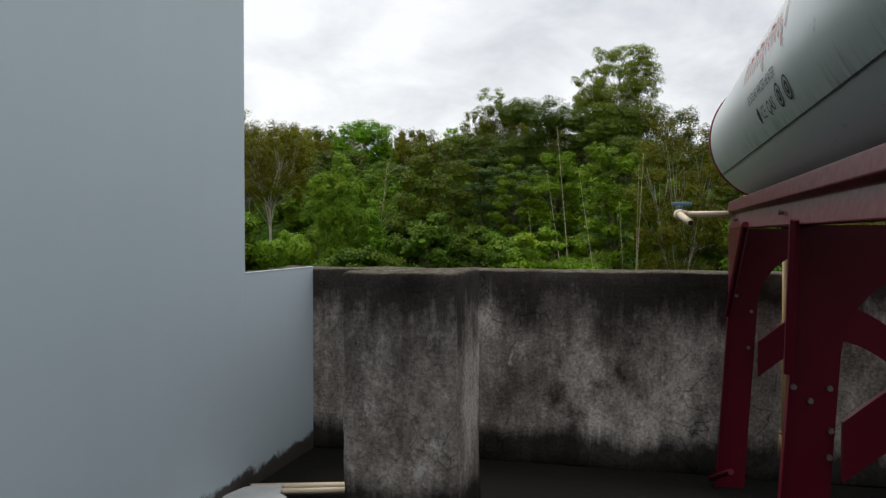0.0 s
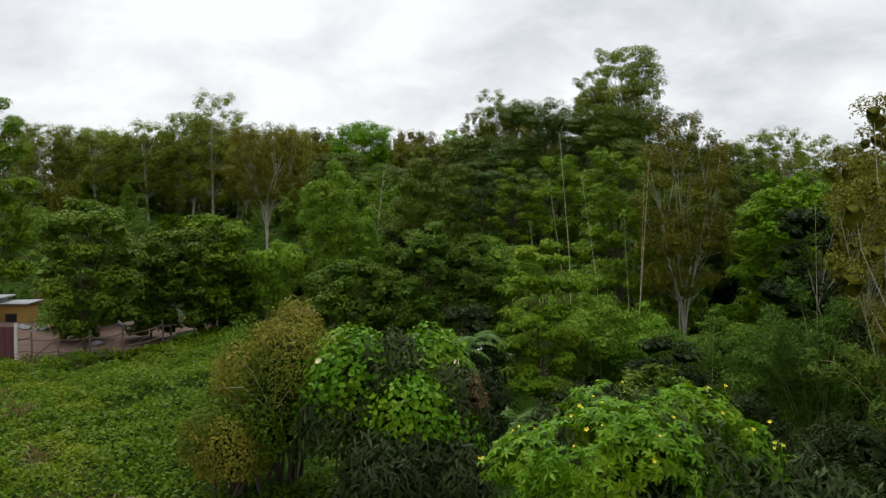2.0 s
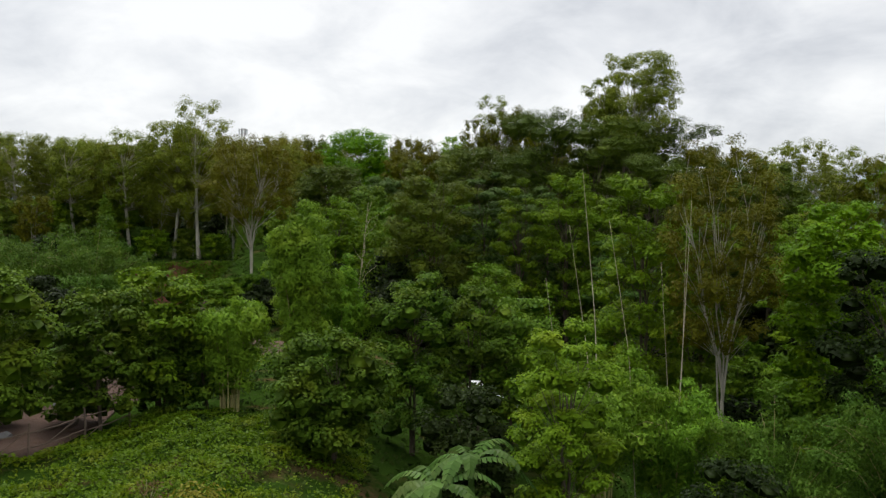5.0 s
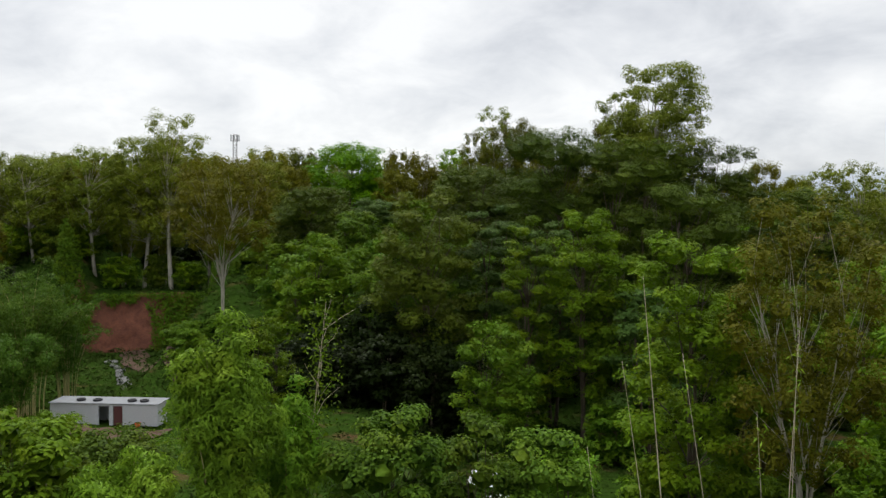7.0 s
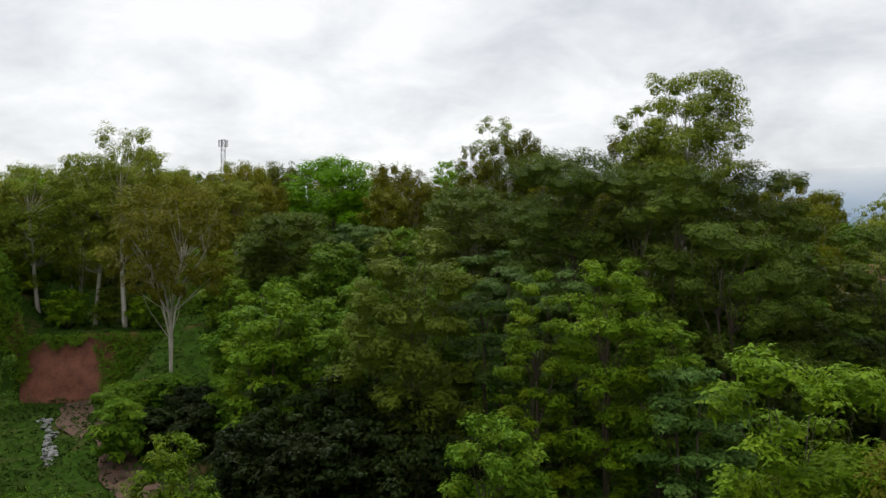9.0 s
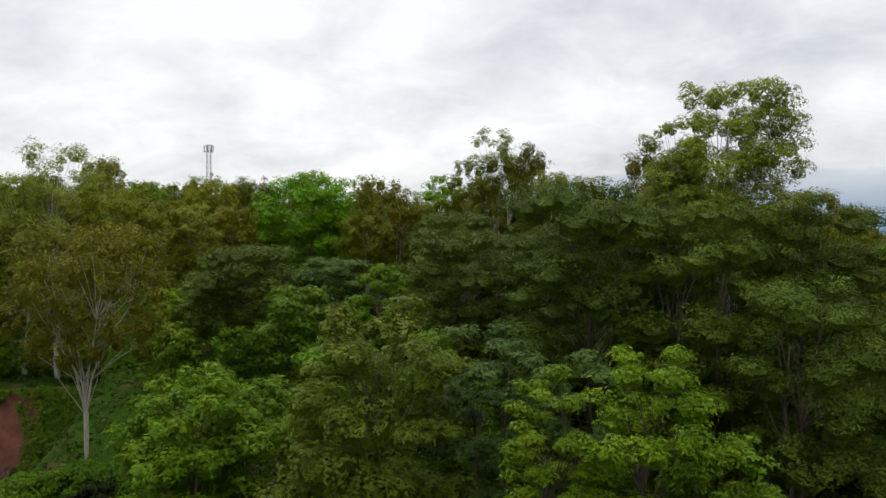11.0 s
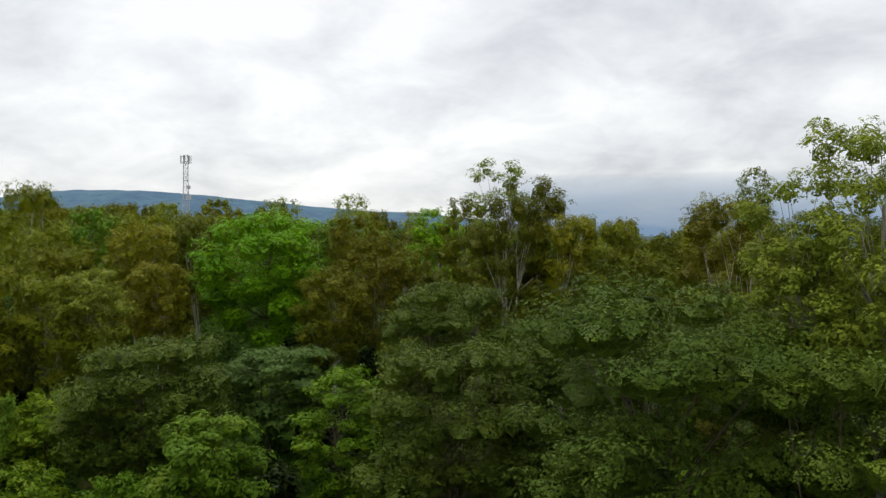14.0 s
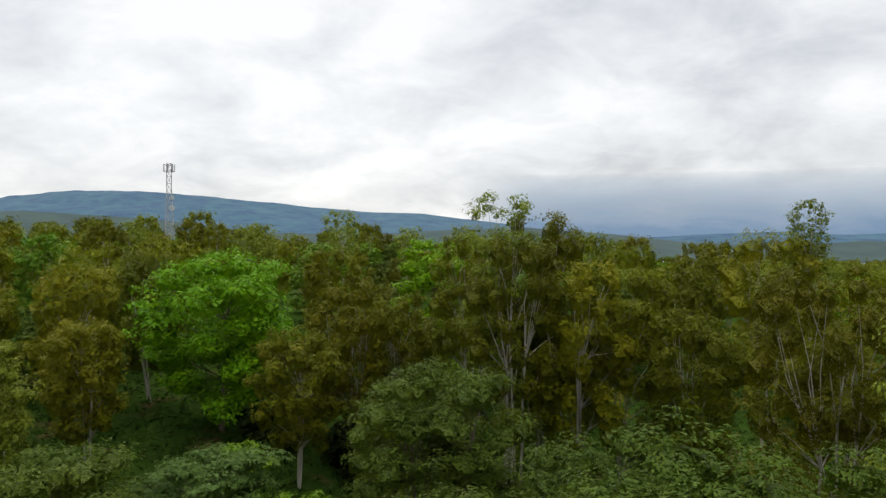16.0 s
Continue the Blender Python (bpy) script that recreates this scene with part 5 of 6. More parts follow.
# undergrowth on the wood's floor: low bushes, each copied
BUSHES = [tree_meshes("dark" if i < 2 else "green", 2.6 + 0.5 * i, 2.0, 700, 40 + i, 0.95, 1.2) for i in range(4)]
made = 0
for _ in range(4000):
    y = 50 + 130 * rng.random()
    x = (rng.random() * 2 - 1) * (16 + 0.42 * (y - 20)) + 1
    if (y < 99 and -24 < x < 7) or (y > 68 and -45 < x < -13) or (y < 142 and -58 < x < -29) or (y < 62 and x < -9):
        continue
    if any((x - a) ** 2 + (y - b) ** 2 < 2.4 ** 2 for a, b, _ in taken):
        continue
    taken.append((x, y, 1.5))
    s = (0.8 + 0.6 * rng.random()) * (1.0 if y < 100 else 1.5)
    plant("shrub", "low leafy undergrowth bush on the wood floor", "shrub", BUSHES[rng.integers(4)], pose(x, y, float(ground_z(x, y)) - 0.2, 0, 0, 360 * rng.random()) @ Matrix.Diagonal((s, s, s, 1)), "undergrowth bushes")
    made += 1
    if made >= 120:
        break


def ground_leaves(name, label, n, xr, yr, size, mat, seed, height, keep=None):
    """Low weeds over the ground: clumped leaves of uneven height."""
    r = np.random.default_rng(seed)
    x, y = xr[0] + (xr[1] - xr[0]) * r.random(n), yr[0] + (yr[1] - yr[0]) * r.random(n)
    if keep is not None:
        ok = keep(x, y, r)
        x, y = x[ok], y[ok]
    lump = (0.5 + 0.5 * np.sin(x * 2.1 + 2 * np.sin(y * 0.8)) * np.sin(y * 1.8 + 2 * np.sin(x * 0.7))) * (0.6 + 0.4 * np.sin(x * 0.53 + 1) * np.sin(y * 0.61))
    z = ground_z(x, y) + height * (0.15 + 0.85 * lump) * r.random(len(x)) ** 0.5
    N = unit(UP * 0.9 + r.standard_normal((len(x), 3)) * 0.5)
    V, F = leaf_tris(r, np.stack([x, y, z], 1), N, size, size * 0.62, 0.1)
    return solid(name, mesh_np(name, V, F, mat), label, "plants", "stuff")


FENCE = [(-25.5, 37.2), (-22.6, 38.2), (-19.7, 39.3), (-18.6, 39.8), (-17.4, 40.4), (-16.2, 41.6), (-15.0, 43.8), (-14.0, 46.2)]


def fence_y(x):
    return np.interp(x, [p[0] for p in FENCE], [p[1] for p in FENCE])


def patchy(x, y, r):
    bare = np.sin(x * 0.55 + 1.0) * np.sin(y * 0.42 + 0.5) + 0.5 * np.sin(x * 1.3 - y * 0.9)
    return (r.random(len(x)) < np.where(bare > 0.72, 0.12, 1.0)) & (y > 15.5 + 0.06 * (x + 20)) & ((y < fence_y(x) + 0.6 * r.random(len(x))) | (x > -14))


ground_leaves("field_weeds", "bright green low weeds over the vacant plot", 150000, (-30, -3), (15, 49), 0.150, L_WEED, 3, 1.0, patchy)
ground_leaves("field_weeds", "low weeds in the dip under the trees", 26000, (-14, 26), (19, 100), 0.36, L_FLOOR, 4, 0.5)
ground_leaves("wood_floor_weeds", "weeds on the floor of the wood, green darkened for shade", 60000, (-70, 60), (98, 230), 0.8, L_FLOOR, 5, 1.0)
ground_leaves("field_weeds", "green weeds round the block shed and the track", 16000, (-46, -14), (66, 100), 0.26, L_WEED, 6, 0.45, lambda x, y, r: np.sin(x * 0.7) * np.sin(y * 0.5 + 1) + 0.4 * r.random(len(x)) > -0.1)

# ---- the overgrown corner next to the house ----
def lobed_leaves(r, P, N, size):
    """Palmate leaves: five pointed lobes each."""
    n = len(P)
    T = r.standard_normal((n, 3))
    T = unit(T - N * np.sum(T * N, 1, keepdims=True))
    B = np.cross(N, T)
    S = (size * (0.6 + 0.7 * r.random(n)))[:, None]
    vs, fs, off = [], [], 0
    for a, k in ((-1.9, 0.7), (-0.95, 0.9), (0.0, 1.1), (0.95, 0.9), (1.9, 0.7)):
        A = T * math.cos(a) + B * math.sin(a)
        Q = np.cross(N, A)
        tip = P + A * S * k - N * S * 0.18
        l, q = P + A * S * k * 0.5 + Q * S * 0.17, P + A * S * k * 0.5 - Q * S * 0.17
        vs.append(np.stack([P, l, tip, q], 1).reshape(-1, 3))
        f = 4 * np.arange(n)[:, None] + off
        fs += [f + np.array([0, 2, 1]), f + np.array([0, 3, 2])]
        off += 4 * n
    return np.concatenate(vs), np.concatenate(fs)


def dome(r, n, centre, radii, low=-0.15, lumps=15):
    """Places and outward directions on the upper skin of a heap of overlapping lumps."""
    rad = np.array(radii)
    q = np.random.default_rng(int(rad.sum() * 1000))
    C = np.concatenate([[[0, 0, 0]], sphere_dirs(q, lumps) * np.array([0.72, 0.72, 0.50]) * rad])
    S = np.concatenate([[0.58], 0.24 + 0.24 * q.random(lumps)])
    out_p, out_n, got = [], [], 0
    while got < n:
        k = r.choice(len(S), 4000, p=S ** 2 / (S ** 2).sum())
        D = sphere_dirs(r, 4000)
        P = C[k] + D * rad * (S[k] * (0.84 + 0.34 * r.random(4000) ** 2))[:, None]
        inside = np.zeros(4000, dtype=bool)
        for j in range(len(S)):
            inside |= (k != j) & (np.linalg.norm((P - C[j]) / rad, axis=1) < S[j] * 0.93)
        ok = ~inside & (D[:, 2] > low)
        out_p.append(P[ok])
        out_n.append(unit(D[ok] / rad))
        got += int(ok.sum())
    return np.array(centre) + np.concatenate(out_p)[:n], np.concatenate(out_n)[:n]


def petals(size, mat, count=7):
    g = Geo()
    for i in range(count):
        a = 2 * math.pi * i / count
        c, s = math.cos(a), math.sin(a)
        w = 0.42
        g.add([(0, 0, 0), (size * 0.6 * (c - w * s), size * 0.6 * (s + w * c), size * 0.30), (size * c, size * s, size * 0.34), (size * 0.6 * (c + w * s), size * 0.6 * (s - w * c), size * 0.30)], [(0, 3, 2, 1)])
    g.tube([(0, 0, -size * 0.8), (0, 0, size * 0.12)], size * 0.16, 5)
    return mesh_of("flower", g, mat)


F_YELLOW, F_CREAM = petals(0.042, M_FLOWER, 5), petals(0.10, M_CREAM, 9)


def mound(name, label, x, y, top, radii, parts_of, seed):
    z = float(ground_z(x, y))
    th = thing(name, label, "shrub", pose(x, y, z))
    r = np.random.default_rng(seed)
    h = top - z
    heart = Geo()
    for _ in range(9):
        e = Vector((r.normal(0, radii[0] * 0.35), r.normal(0, radii[1] * 0.35), h * (0.55 + 0.3 * r.random())))
        limb_tubes(heart, r, Vector((r.normal(0, 0.25), r.normal(0, 0.25), -0.3)), [e], 0.07, 0.02, 5, 0.1)
    part("stem", mesh_of("stem", heart, B_BROWN), th)
    for part_name, kind, mat, n, size, lift in parts_of:
        P, N = dome(r, n, (0, 0, h - radii[2]), [q * lift for q in radii], -0.55 if kind != "lobed" else -0.25)
        if kind in ("lobed", "heart"):
            bare = np.sin(P[:, 0] * 2.3 + seed) * np.sin(P[:, 2] * 2.9 + P[:, 1]) - 0.25 * P[:, 2] / h
            keep = bare < (0.28 if kind == "lobed" else 0.72) + 0.25 * r.random(len(P))
            P, N = P[keep], N[keep]
        N = unit(N + r.standard_normal(N.shape) * 0.38 + UP * 0.30)
        if kind == "lobed":
            V, F = lobed_leaves(r, P, N, size)
        elif kind == "droop":
            V, F = leaf_tris(r, P, N, size, size * 0.24, 0.85, True)
        else:
            V, F = leaf_tris(r, P, N, size, size * 0.75, 0.35, True)
        part(part_name, mesh_np(part_name, V, F, mat), th)
    # solid dark core: the shade between the leaves, given a shape
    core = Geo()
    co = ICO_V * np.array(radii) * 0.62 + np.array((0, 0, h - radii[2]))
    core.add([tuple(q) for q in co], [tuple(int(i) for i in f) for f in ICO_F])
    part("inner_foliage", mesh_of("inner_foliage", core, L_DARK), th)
    return th, r, h


def flowers_on(th, r, h, radii, n, me, label, low=0.35, front=True):
    P, N = dome(r, n, (0, 0, h - radii[2]), radii, low)
    for p, q in zip(P, N):
        ob = part("flower", me, th, label)
        ob.matrix_local = Matrix.Translation(Vector(p) + Vector(q) * 0.15) @ (Vector(q) * 0.6 + Vector((r.normal(0, 0.3), -0.5, 0.5))).to_track_quat("Z", "Y").to_matrix().to_4x4() @ Matrix.Scale(0.7 + 0.7 * r.random(), 4)


R1 = (2.95, 2.2, 2.7)
m1, r1, h1 = mound("creeper_mound", "bright green lobed creeper with yellow flowers over a shrub", 4.05, 16.8, 5.0, R1,
                   [("creeper", "lobed", L_CREEPER, 4800, 0.195, 1.0), ("under_leaf", "droop", L_MANGO, 5200, 0.26, 0.93)], 21)
flowers_on(m1, r1, h1, R1, 80, F_YELLOW, "small yellow flower")
m2, r2, h2 = mound("shrub", "dark narrow-leaved shrub beside the creeper mound", 7.2, 17.6, 3.7, (2.3, 1.7, 2.0), [("foliage", "droop", L_MANGO, 5000, 0.30, 1.0)], 22)
R3 = (2.5, 2.2, 2.9)
m3, r3, h3 = mound("creeper_mound", "heart-leaved green creeper with pale flowers over a glossy shrub", -1.1, 23.4, 5.6, R3,
                   [("creeper", "heart", L_CREEPER, 9500, 0.175, 1.0), ("under_leaf", "droop", L_MANGO, 6000, 0.30, 0.95)], 23)
flowers_on(m3, r3, h3, R3, 9, F_CREAM, "pale cream flower", 0.2)
m4, r4, h4 = mound("shrub", "glossy dark mango-like shrub with drooping leaves", -0.6, 21.2, 3.0, (2.0, 1.5, 1.9), [("foliage", "droop", L_MANGO, 5200, 0.30, 1.0)], 24)
m5, r5, h5 = mound("shrub", "half-dry twiggy shrub with small brownish leaves", -4.6, 24.6, 5.85, (1.9, 1.9, 2.9), [("foliage", "leaf", L_DRY, 15000, 0.088, 1.0), ("green_leaf", "leaf", L_GREEN_NEAR, 5000, 0.085, 1.03)], 25)
m6, r6, h6 = mound("shrub", "low half-dry shrub at the edge of the weeds", -5.7, 23.4, 3.7, (1.3, 1.3, 1.8), [("foliage", "leaf", L_DRY, 7000, 0.088, 1.0), ("green_leaf", "leaf", L_GREEN_NEAR, 4500, 0.09, 1.02)], 26)
for i, (dx, dz) in enumerate(((-0.7, 0.7), (0.3, 0.95), (1.1, 0.45), (-1.3, 0.25), (0.7, 0.2))):
    tw = Geo()
    limb_tubes(tw, r5, Vector((0.1 * dx, -1.2, h5 * 0.45)), [Vector((dx, -1.9, h5 * (0.50 + 0.3 * dz)))], 0.009, 0.003, 5, 0.5)
    part("dry_branch", mesh_of("dry_branch", tw, B_DRY), m5, "bare pale branch")
m7, r7, h7 = mound("shrub", "dead brown leaf tuft hanging in the creeper", 0.95, 22.6, 3.9, (0.36, 0.3, 0.6), [("dead_leaf", "droop", L_DEAD, 260, 0.26, 1.0)], 27)


def banana(x, y, h, seed):
    z = float(ground_z(x, y))
    r = np.random.default_rng(seed)
    th = thing("banana_plant", "banana plant with large torn pale green leaves", "banana plant", pose(x, y, z))
    part("stalk", mesh_of("stalk", Geo().tube([(0, 0, -0.2), (0.03, 0, h * 0.4), (0.0, 0.04, h * 0.66)], [0.16, 0.13, 0.07], 10), L_BANANA, True), th)
    for i in range(9):
        a = 2 * math.pi * (i / 9 + 0.04 * r.normal())
        out, g = Vector((math.cos(a), math.sin(a), 0)), Geo()
        side, L, rise = Vector((-math.sin(a), math.cos(a), 0)), 1.9 + 0.5 * r.random(), 0.5 + 0.7 * r.random()
        k = 14
        mid = [Vector((0, 0, h * 0.60)) + out * L * t + Vector((0, 0, L * (rise * t - 1.05 * t * t))) for t in np.linspace(0, 1, k)]
        for j in range(1, k - 1):
            w = 0.30 * math.sin(math.pi * min(0.97, 0.12 + j / k * 0.9)) * (0.85 + 0.3 * r.random())
            nx = mid[j].lerp(mid[j + 1], 0.88)
            for s in (1, -1):
                g.add([mid[j], nx, nx + side * s * w + Vector((0, 0, -0.10 - 0.1 * r.random())), mid[j] + side * s * w + Vector((0, 0, -0.08))], [(0, 1, 2, 3) if s > 0 else (0, 3, 2, 1)])
        part("leaf", mesh_of("leaf", g, L_BANANA), th)


banana(1.3, 37.5, 6.8, 1)
banana(0.2, 36.0, 5.6, 2)
banana(3.0, 33.0, 2.6, 3)


def pole_plant(pts, r0, label):
    pts = [Vector(p) for p in pts]
    x, y = pts[0].x, pts[0].y
    th = thing("bamboo_pole", label, "bamboo", Matrix.Translation((x, y, pts[0].z)), "bare bamboo poles")
    o = pts[0]
    line = [(p - o) for p in pts]
    k = 16
    smooth_line = [line[0].lerp(line[1], 2 * t) if t < 0.5 else line[1].lerp(line[2], 2 * t - 1) for t in np.linspace(0, 1, k)]
    part("cane", mesh_of("cane", Geo().tube(smooth_line, [0.78 * r0 * (1 - 0.75 * t) for t in np.linspace(0, 1, k)], 7), B_DRY, True), th)
    for i in range(2, k - 1, 2):
        p = smooth_line[i]
        d = (smooth_line[i + 1] - p).normalized()
        part("node", mesh_of("node", Geo().tube([p - d * 0.02, p + d * 0.02], r0 * (1 - 0.75 * i / k), 7), B_CANE), th)
    r = np.random.default_rng(int(abs(x * 100)))
    P = np.array([tuple(smooth_line[-1].lerp(smooth_line[-4], t)) for t in r.random(26)]) + r.standard_normal((26, 3)) * 0.10
    V, F = leaf_tris(r, P, unit(r.standard_normal((26, 3)) + UP), 0.24, 0.05, 0.7, True)
    part("tip_leaves", mesh_np("tip_leaves", V, F, L_BAMBOO), th)


def pole(xb, xt, y, zt, r0=0.045, bow=0.3, dy=0.0, label="tall bare dry bamboo pole leaning above the thicket"):
    z = float(ground_z(xb, y)) - 0.3
    pole_plant([(xb, y, z), (xb * 0.42 + xt * 0.58 + bow, y + dy / 2, z + (zt - z) * 0.55), (xt, y + dy, zt)], r0, label)


pole(7.6, 6.75, 46.5, 13.4, 0.042, 0.25)
pole(7.5, 6.2, 46.8, 10.8, 0.032)
pole(9.4, 8.1, 47.0, 11.0, 0.034, 0.4)
pole(6.7, 5.0, 46.0, 8.4, 0.028, -0.1)
pole(10.9, 10.8, 48.0, 9.0, 0.03)
pole(11.4, 12.4, 48.5, 12.0, 0.038, 0.0)
pole(11.2, 11.9, 47.6, 11.2, 0.03, 0.1)
pole(20.6, 20.2, 44.0, 9.4, 0.034, 0.0)
pole(25.0, 25.6, 43.0, 9.8, 0.034, 0.0)

# a thin pale sapling with few leaves
sap = thing("sapling", "thin pale sapling with sparse leaves above the shrubs", "tree", pose(-4.2, 52.8, float(ground_z(-4.2, 52.8))))
rs = np.random.default_rng(8)
sg = Geo().tube([(-0.6, 0, 0), (-0.35, 0, 4.5), (0.1, 0, 8.2), (0.5, 0, 11.8)], [0.06, 0.045, 0.028, 0.010], 6)
for i in range(18):
    t = 0.42 + 0.55 * i / 18
    b = Vector((-0.5 + 1.0 * t, 0, 11.8 * t))
    limb_tubes(sg, rs, b, [b + Vector((rs.normal(0, 0.5), rs.normal(0, 0.5), 0.7 + 0.3 * rs.random()))], 0.014, 0.005, 4, 0.0)
part("stem", mesh_of("stem", sg, B_DRY), sap)
P = np.array([(-0.5 + t + rs.normal(0, 0.4), rs.normal(0, 0.4), 11.8 * t + 0.4) for t in 0.40 + 0.60 * rs.random(900)])
V, F = leaf_tris(rs, P, unit(rs.standard_normal((900, 3)) + UP), 0.17, 0.09, 0.3, True)
part("leaves", mesh_np("leaves", V, F, L_LIME_NEAR), sap)

# ---- the neighbour's yard ----
yard = thing("house", "low ochre and white house with a tin roof", "house", pose(-38.4, 60.0, float(ground_z(-36.5, 60.0)) - 1.5, 0, 0, 12))
part("wall", mesh_of("wall", Geo().box((-4, 0, 0), (4.3, 4, 2.9)), M_WHITEWALL, bevel=0.02), yard, "pale plaster wall")
part("wall", mesh_of("wall", Geo().box((4.303, 0.6, 0), (6.6, 4, 2.5)), M_YELLOWWALL, bevel=0.02), yard, "ochre wall")
part("roof", mesh_of("roof", Geo().box((-4.4, -0.5, 2.905), (4.8, 4.4, 3.03)), M_SHEDROOF, bevel=0.02), yard, "tin roof")
part("roof", mesh_of("roof", Geo().box((4.31, 0.2, 2.505), (6.9, 4.3, 2.60)), M_SHEDROOF, bevel=0.02), yard, "tin roof")
wnd = part("window", mesh_of("window", Geo().box((5.2, 0.56, 0.95), (6.0, 0.597, 1.75)), M_DARK), yard)
part("window_frame", mesh_of("window_frame", Geo().box((5.12, 0.54, 1.76), (6.08, 0.60, 1.83)), M_WOOD), wnd)
part("post", mesh_of("post", Geo().tube([(4.5, -0.35, 0), (4.5, -0.35, 2.9)], 0.07, 8), M_WHITEWALL), yard)

fence = thing("fence", "rickety fence of wooden posts and rails along the field", "fence", pose(0, 0, 0))
pts = FENCE
for i, (x, y) in enumerate(pts):
    z = float(ground_z(x, y))
    part("post", mesh_of("post", Geo().tube([(x, y, z - 0.2), (x + 0.04 * (-1) ** i, y, z + 0.8), (x, y, z + 1.55)], [0.05, 0.045, 0.04], 7), M_WOOD), fence)
    if i:
        a, b = pts[i - 1]
        za = float(ground_z(a, b))
        for hgt in (0.55, 1.15):
            part("rail", mesh_of("rail", Geo().tube([(a, b, za + hgt), ((a + x) / 2, (b + y) / 2, (za + z) / 2 + hgt - 0.04), (x, y, z + hgt + 0.05)], 0.028, 6), M_WOOD), fence)
        part("rail", mesh_of("rail", Geo().tube([(a, b, za + 0.2), (x, y, z + 1.3)], 0.022, 6), M_WOOD), fence)
gz = float(ground_z(-21.0, 38.8))
gate = thing("metal_gate", "dull maroon sheet-metal gate panel leaning on the fence", "gate", pose(-21.0, 38.75, gz, 0, 0, 18))
part("sheet", mesh_of("sheet", Geo().box((-0.75, -0.02, 0.15), (0.75, 0.02, 1.75)), M_GATE, bevel=0.01), gate)
for x in (-0.78, 0.78):
    part("gate_post", mesh_of("gate_post", Geo().box((x - 0.07, -0.07, -0.2), (x + 0.07, 0.07, 1.9)), M_WHITEWALL, bevel=0.01), gate)
for i in range(5):
    part("bar", mesh_of("bar", Geo().tube([(-0.6 + 0.3 * i, -0.045, 0.12), (-0.6 + 0.3 * i, -0.045, 1.78)], 0.015, 6), M_GATE), gate)
bay = Geo()
rr = np.random.default_rng(31)
for _ in range(12):
    x, y = -27 + 9 * rr.random(), 44 + 9 * rr.random()
    s = 0.15 + 0.3 * rr.random()
    z = float(ground_z(x, y))
    bay.add([(x + q[0] * s, y + q[1] * s, z + 0.1 + q[2] * s * 0.6) for q in ICO_V], [tuple(int(i) for i in f) for f in ICO_F])
solid("yard_rubble", mesh_of("yard_rubble", bay, M_STONE), "pale rubble lumps in the neighbour's dirt yard", "rubble", "stuff")
yd = Geo()
ny2, nx2 = 12, 16
for j in range(ny2 + 1):
    for i in range(nx2 + 1):
        x = -42 + 26 * i / nx2 + 0.4 * math.sin(j)
        edge = fence_y(x) + 0.35 + 0.2 * math.sin(i * 1.7)
        y = edge + (66.5 - edge) * j / ny2
        yd.v.append((x, y, float(ground_z(x, y)) + 0.05))
yd.f = [(j * (nx2 + 1) + i, j * (nx2 + 1) + i + 1, (j + 1) * (nx2 + 1) + i + 1, (j + 1) * (nx2 + 1) + i) for j in range(ny2) for i in range(nx2)]
solid("yard_ground", mesh_of("yard_ground", yd, M_PATH, True), "bare trodden earth of a yard", "ground")

# ---- the block shed, the track and the cut bank ----
SX, SY = -23.6, 89.5
sz = float(ground_z(-29, 88.5)) - 0.1
SHED = pose(SX, SY, sz, 0, 0, -5.0)
shed = thing("shed", "long low whitewashed block shed with a sheet roof", "shed", SHED)
WALL_H, DEEP = 1.80, 1.9
doors = [(-5.25, -4.30), (-3.95, -3.10)]
spans = [(-9.6, -5.25), (-4.30, -3.95), (-3.10, 0.0)]
COURSE = mesh_of("block", Geo().box((0.006, -0.012, 0.006), (0.394, 0.02, 0.194)), M_BLOCK)
for a, b in spans:
    part("wall", mesh_of("wall", Geo().box((a, 0, 0), (b, 0.15, WALL_H)), M_BLOCK), shed)
for a, b in doors:
    part("wall", mesh_of("wall", Geo().box((a, 0.004, 1.65), (b, 0.146, WALL_H)), M_BLOCK), shed)
for j in range(9):
    for i in range(24):
        a = -9.6 + 0.4 * i + (0.2 if j % 2 else 0)
        if any(p <= a and a + 0.4 <= q for p, q in spans):
            ob = part("block", COURSE, shed)
            ob.matrix_local = Matrix.Translation((a, 0, 0.2 * j))
part("wall", mesh_of("wall", Geo().box((-0.15, 0.153, 0), (0.0, DEEP, WALL_H)), M_BLOCK), shed)
part("wall", mesh_of("wall", Geo().box((-9.6, DEEP - 0.15, 0), (-0.153, DEEP, WALL_H - 0.1)), M_BLOCK), shed)
part("wall", mesh_of("wall", Geo().box((-9.6, 0.153, 0), (-9.45, DEEP - 0.153, WALL_H)), M_BLOCK), shed)
part("door", mesh_of("door", Geo().box((-3.90, 0.05, 0.02), (-3.15, 0.09, 1.63)), M_GATE), shed, "dull brown door")
for a, b in ((-9.7, -4.82), (-4.8, 0.12)):
    ro = part("roof_sheet", mesh_of("roof_sheet", Geo().box((a, -0.10, 0), (b, DEEP + 0.30, 0.04)), M_SHEDROOF), shed)
    ro.matrix_local = Matrix.Translation((0, 0, WALL_H + 0.06)) @ Matrix.Rotation(radians(2.5), 4, "X")
for x in (-7.2, -5.7, -2.6, -1.5):
    tg = Geo().tube([(x + 0.30 * math.cos(a), 0.75 + 0.30 * math.sin(a), WALL_H + 0.24) for a in np.linspace(0, 2 * math.pi, 15)], 0.10, 8, False)
    tagged(solid("old_tyre", mesh_of("old_tyre", tg, M_RUBBER, True), "black old tyre lying on the shed roof as a weight", "tyre", "thing", SHED), group="tyres on the shed roof")
